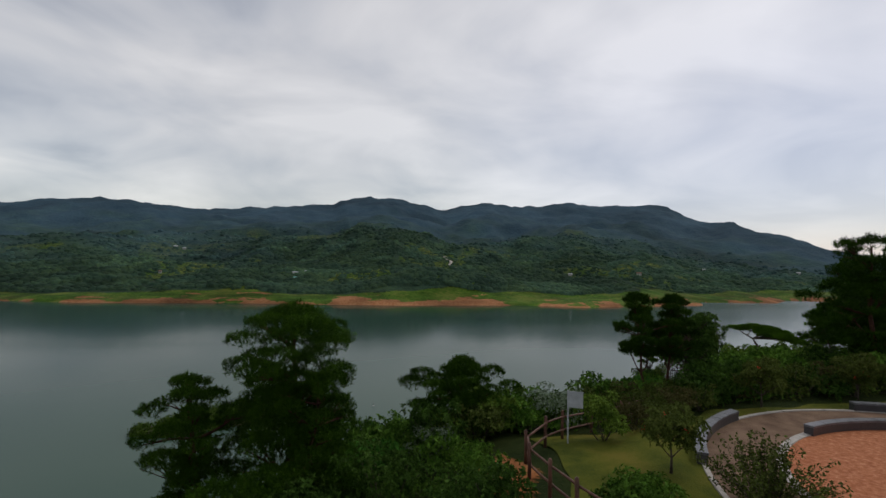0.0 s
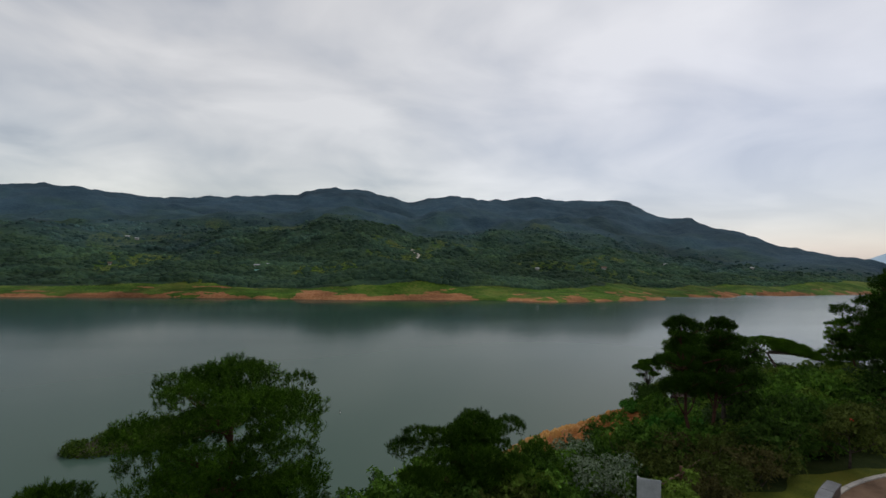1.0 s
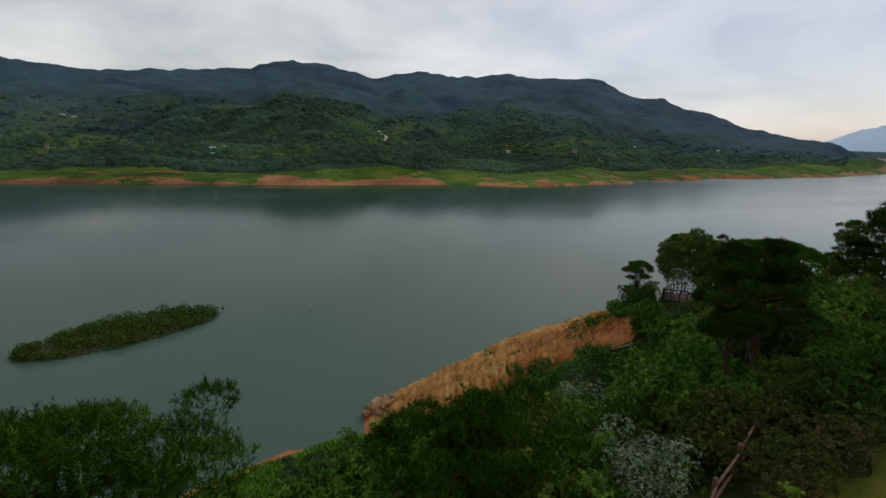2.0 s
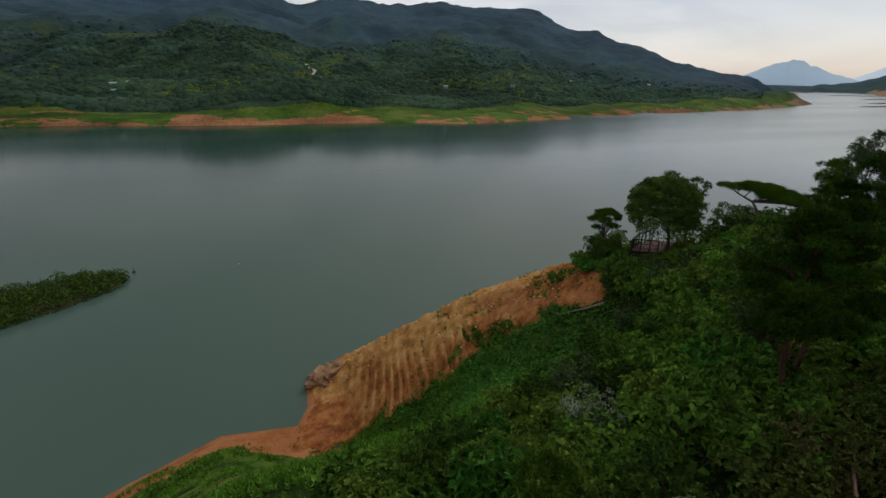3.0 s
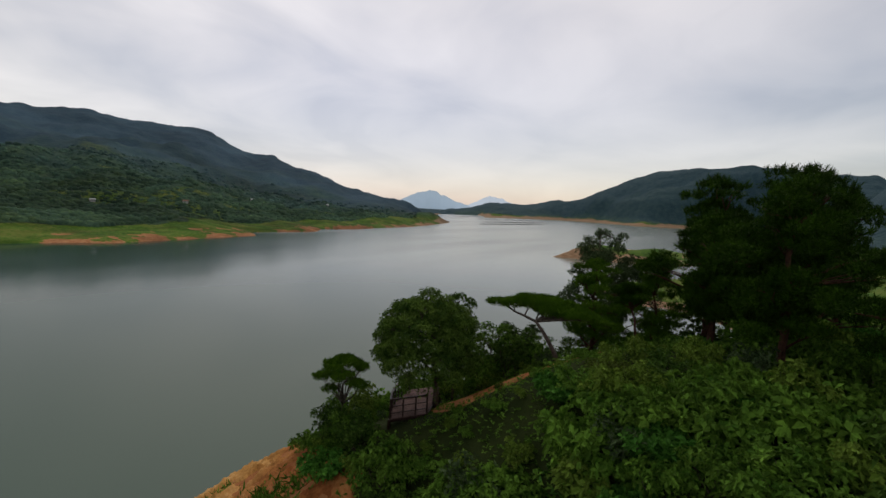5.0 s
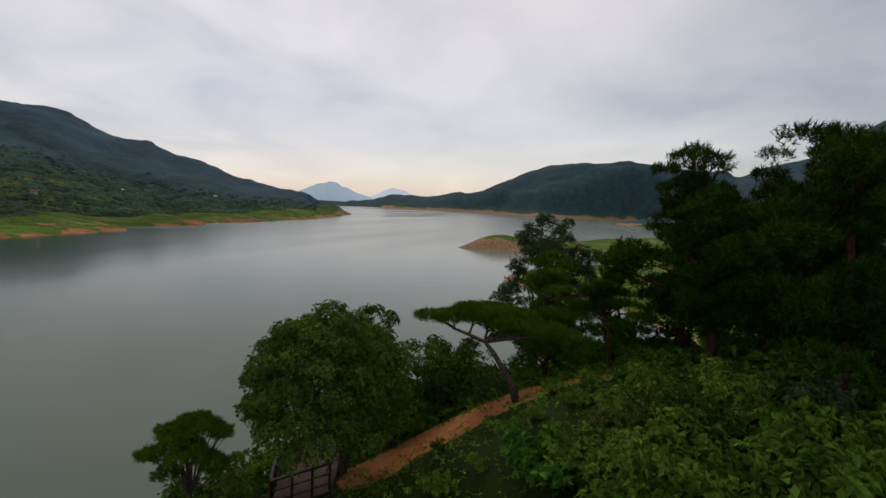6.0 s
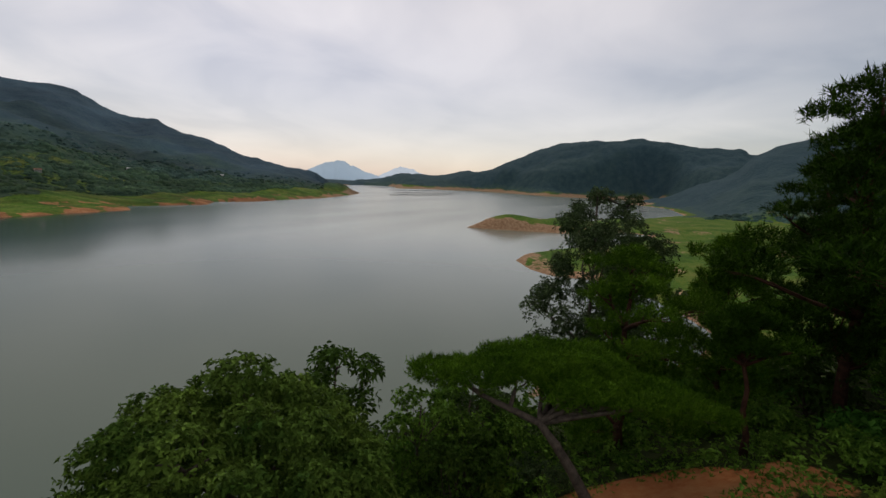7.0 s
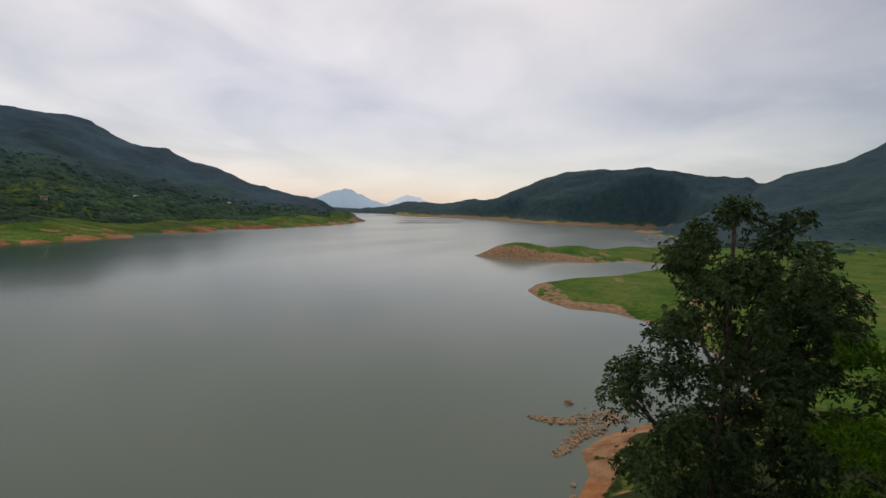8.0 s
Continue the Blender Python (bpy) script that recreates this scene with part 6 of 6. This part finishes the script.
v, f = leaf_cards(p, 0.2, rng, "leaf", u)
mesh_object("foliage", v, f, M_RAFT, isl)

M_BUOY = surface("white_float", [(0.3, (0.6, 0.6, 0.58)), (0.7, (0.78, 0.78, 0.76))], scale=3, rough=0.4, bump=0.1)
for x, y, s in ((0.7, 119.9, 0.36), (-18.6, 122.4, 0.55)):
    b = root("marker_buoy", (x, y, 0), "small marker buoy floating on the lake", "buoy")
    bm = bmesh.new()
    bmesh.ops.create_uvsphere(bm, u_segments=14, v_segments=9, radius=s * 0.6, matrix=Matrix.Translation((0, 0, 0.08)) @ Matrix.Diagonal((1, 1, 0.75, 1)))
    part("float", bm, M_BUOY if x > 0 else M_BARK, b)
    bm = bmesh.new()
    bmesh.ops.create_cone(bm, cap_ends=True, segments=10, radius1=0.06, radius2=0.04, depth=0.6, matrix=Matrix.Translation((0, 0, s * 0.5 + 0.25)))
    part("mast", bm, M_BARK, b)

# low mud bars and a pontoon far down the lake
M_MUD = surface("dark_wet_mud", [(0.3, (0.035, 0.037, 0.038)), (0.7, (0.08, 0.078, 0.072))], scale=0.05, fine=0.4, bump=0.6, rough=0.9)
for x0, y0, x1, y1, w in ((1015, 520, 1395, 482, 11), (1200, 600, 1650, 560, 14), (1500, 760, 1900, 690, 14), (1750, 980, 2100, 930, 16)):
    bm = bmesh.new()
    d = Vector((x1 - x0, y1 - y0, 0))
    sd = d.cross(Vector((0, 0, 1))).normalized()
    top, bot = [], []
    for i in range(81):
        w_ = 2 * math.pi * i / 80
        q = Vector((x0 + x1, y0 + y1, 0)) / 2 + d * 0.5 * math.cos(w_) + sd * w * math.sin(w_) * (1 + 0.3 * math.sin(5 * w_))
        if i < 80:
            bot.append(bm.verts.new((q.x, q.y, -0.3)))
            top.append(bm.verts.new((q.x + (x0 + x1 - 2 * q.x) * 0.01, q.y + (y0 + y1 - 2 * q.y) * 0.01, 0.7)))
    bm.faces.new(top)
    for i in range(80):
        j = (i + 1) % 80
        bm.faces.new((bot[i], bot[j], top[j], top[i]))
    bmesh.ops.recalc_face_normals(bm, faces=bm.faces)
    tagged(part("mud_bar", bm, M_MUD, None), "low dark mud bar in the shallow lake", "mud bar", "mud bars down the lake")
M_PONTOON = surface("grey_pontoon_planks", [(0.3, (0.22, 0.23, 0.24)), (0.7, (0.4, 0.41, 0.42))], scale=0.3, fine=3, bump=0.3)
pon = root("pontoon", (1030, -22, 0), "grey floating pontoon moored in the channel", "pontoon", turn=radians(-29))
part("platform", box_bm((40, 9, 1.2), (0, 0, 0.3), 0.1), M_PONTOON, pon)
part("cabin", box_bm((7, 4, 2.2), (-10, 0, 2.0), 0.1), M_SIGN, pon, "pale cabin")
part("cabin_roof", box_bm((8, 5, 0.3), (-10, 0, 3.25), 0.05), M_PONTOON, pon)

# ---- farmhouses, sheds and tracks across the lake ----
M_WALL = surface("whitewashed_wall", [(0.3, (0.30, 0.29, 0.27)), (0.7, (0.46, 0.45, 0.42))], scale=0.4, fine=4, bump=0.1)
M_ROOF_W = surface("pale_sheet_roof", [(0.3, (0.26, 0.28, 0.28)), (0.7, (0.42, 0.44, 0.44))], scale=0.4, fine=6, bump=0.2, rough=0.5)
M_ROOF_T = surface("teal_sheet_roof", [(0.3, (0.10, 0.30, 0.26)), (0.7, (0.16, 0.42, 0.36))], scale=0.4, fine=6, bump=0.2, rough=0.5)
M_ROOF_B = surface("brown_tile_roof", [(0.3, (0.13, 0.07, 0.05)), (0.7, (0.24, 0.14, 0.1))], scale=0.4, fine=6, bump=0.4)
M_GLASS = surface("dark_pane", [(0.3, (0.02, 0.025, 0.03)), (0.7, (0.04, 0.045, 0.05))], scale=2, bump=0, rough=0.15)


def farmhouse(x, y, length, depth, wall, roof_mat, turn, label):
    h = root("farmhouse", (x, y, ground_at(x, y) + 0.6), label, "house", "farmhouses across the lake", turn=turn)
    body = part("wall", box_bm((length, depth, wall + 2), (0, 0, wall / 2 - 1), 0.05), M_WALL, h)
    bm = bmesh.new()
    l, d, e = length / 2 + 0.5, depth / 2 + 0.6, depth * 0.32
    vs = [bm.verts.new(c) for c in ((-l, -d, wall - 0.1), (l, -d, wall - 0.1), (l, d, wall - 0.1), (-l, d, wall - 0.1), (-l, 0, wall + e), (l, 0, wall + e))]
    for q in ((0, 1, 5, 4), (2, 3, 4, 5), (0, 4, 3), (1, 2, 5), (3, 2, 1, 0)):
        bm.faces.new([vs[k] for k in q])
    part("roof", bm, roof_mat, h)
    for k in (-0.3, 0.0, 0.3):
        part("window", box_bm((length * 0.14, 0.06, wall * 0.4), (k * length, -depth / 2 - 0.03, wall * 0.55), 0.01), M_GLASS, body)


for x, y, ln, dp, w, rm, tn, lab in ((-96, 556, 9, 5, 2.2, M_ROOF_W, 0.1, "low white farm shed with a pale roof"), (-83, 556, 6, 5, 2.2, M_ROOF_W, 0.0, "small white farm shed among trees"), (-90, 527, 10, 5, 1.8, M_ROOF_T, 0.05, "low farm shed with a teal roof"),
                                     (-345, 846, 9, 6, 2.6, M_ROOF_W, 0.3, "white farmhouse on the wooded slope"), (-330, 842, 8, 6, 2.6, M_ROOF_W, 0.2, "white farmhouse on the wooded slope"), (-262, 602, 4.5, 5, 3.6, M_ROOF_B, 0.2, "narrow pale farmhouse above the shore"),
                                     (333, 564, 9, 6, 3.2, M_ROOF_B, -0.4, "pale farmhouse with a brown roof"), (238, 560, 7, 5, 2.4, M_ROOF_W, -0.2, "white farmhouse among orchards"), (476, 632, 8, 5, 2.4, M_ROOF_W, -0.3, "pale glasshouse among orchards"), (660, 660, 8, 5, 2.6, M_ROOF_W, -0.6, "pale farmhouse near the cape")):
    farmhouse(x, y, ln * 0.6, dp * 0.6, w * 0.6, rm, tn, lab)
M_TRACK = surface("pale_concrete_track", [(0.3, (0.36, 0.32, 0.27)), (0.7, (0.52, 0.48, 0.42))], scale=0.2, fine=2, bump=0.2)
for pts, w in (([(100, 598), (92, 612), (97, 628), (90, 646), (94, 668), (98, 690)], 1.6), ([(126, 462), (118, 474), (124, 488), (116, 502), (122, 518)], 1.1)):
    vs, fs = [], []
    fine = [Vector(a).lerp(Vector(b), i / 12) for a, b in zip(pts, pts[1:]) for i in range(12)]
    for i, p in enumerate(fine):
        d = (fine[min(i + 1, len(fine) - 1)] - fine[max(i - 1, 0)]).normalized()
        for s in (-1, 1):
            q = p + Vector((-d.y, d.x)) * w * s
            vs.append((q.x, q.y, ground_at(q.x, q.y) + 1.2))
        for s in (-1, 1):
            q = p + Vector((-d.y, d.x)) * w * s
            vs.append((q.x, q.y, ground_at(q.x, q.y) - 1.5))
    for i in range(len(fine) - 1):
        o = i * 4
        fs += [(o, o + 1, o + 5, o + 4), (o + 2, o, o + 4, o + 6), (o + 1, o + 3, o + 7, o + 5)]
    tagged(mesh_object("farm_track", vs, fs, M_TRACK, smooth=True), "pale concrete farm track winding up the hillside", "road", kind="structure")
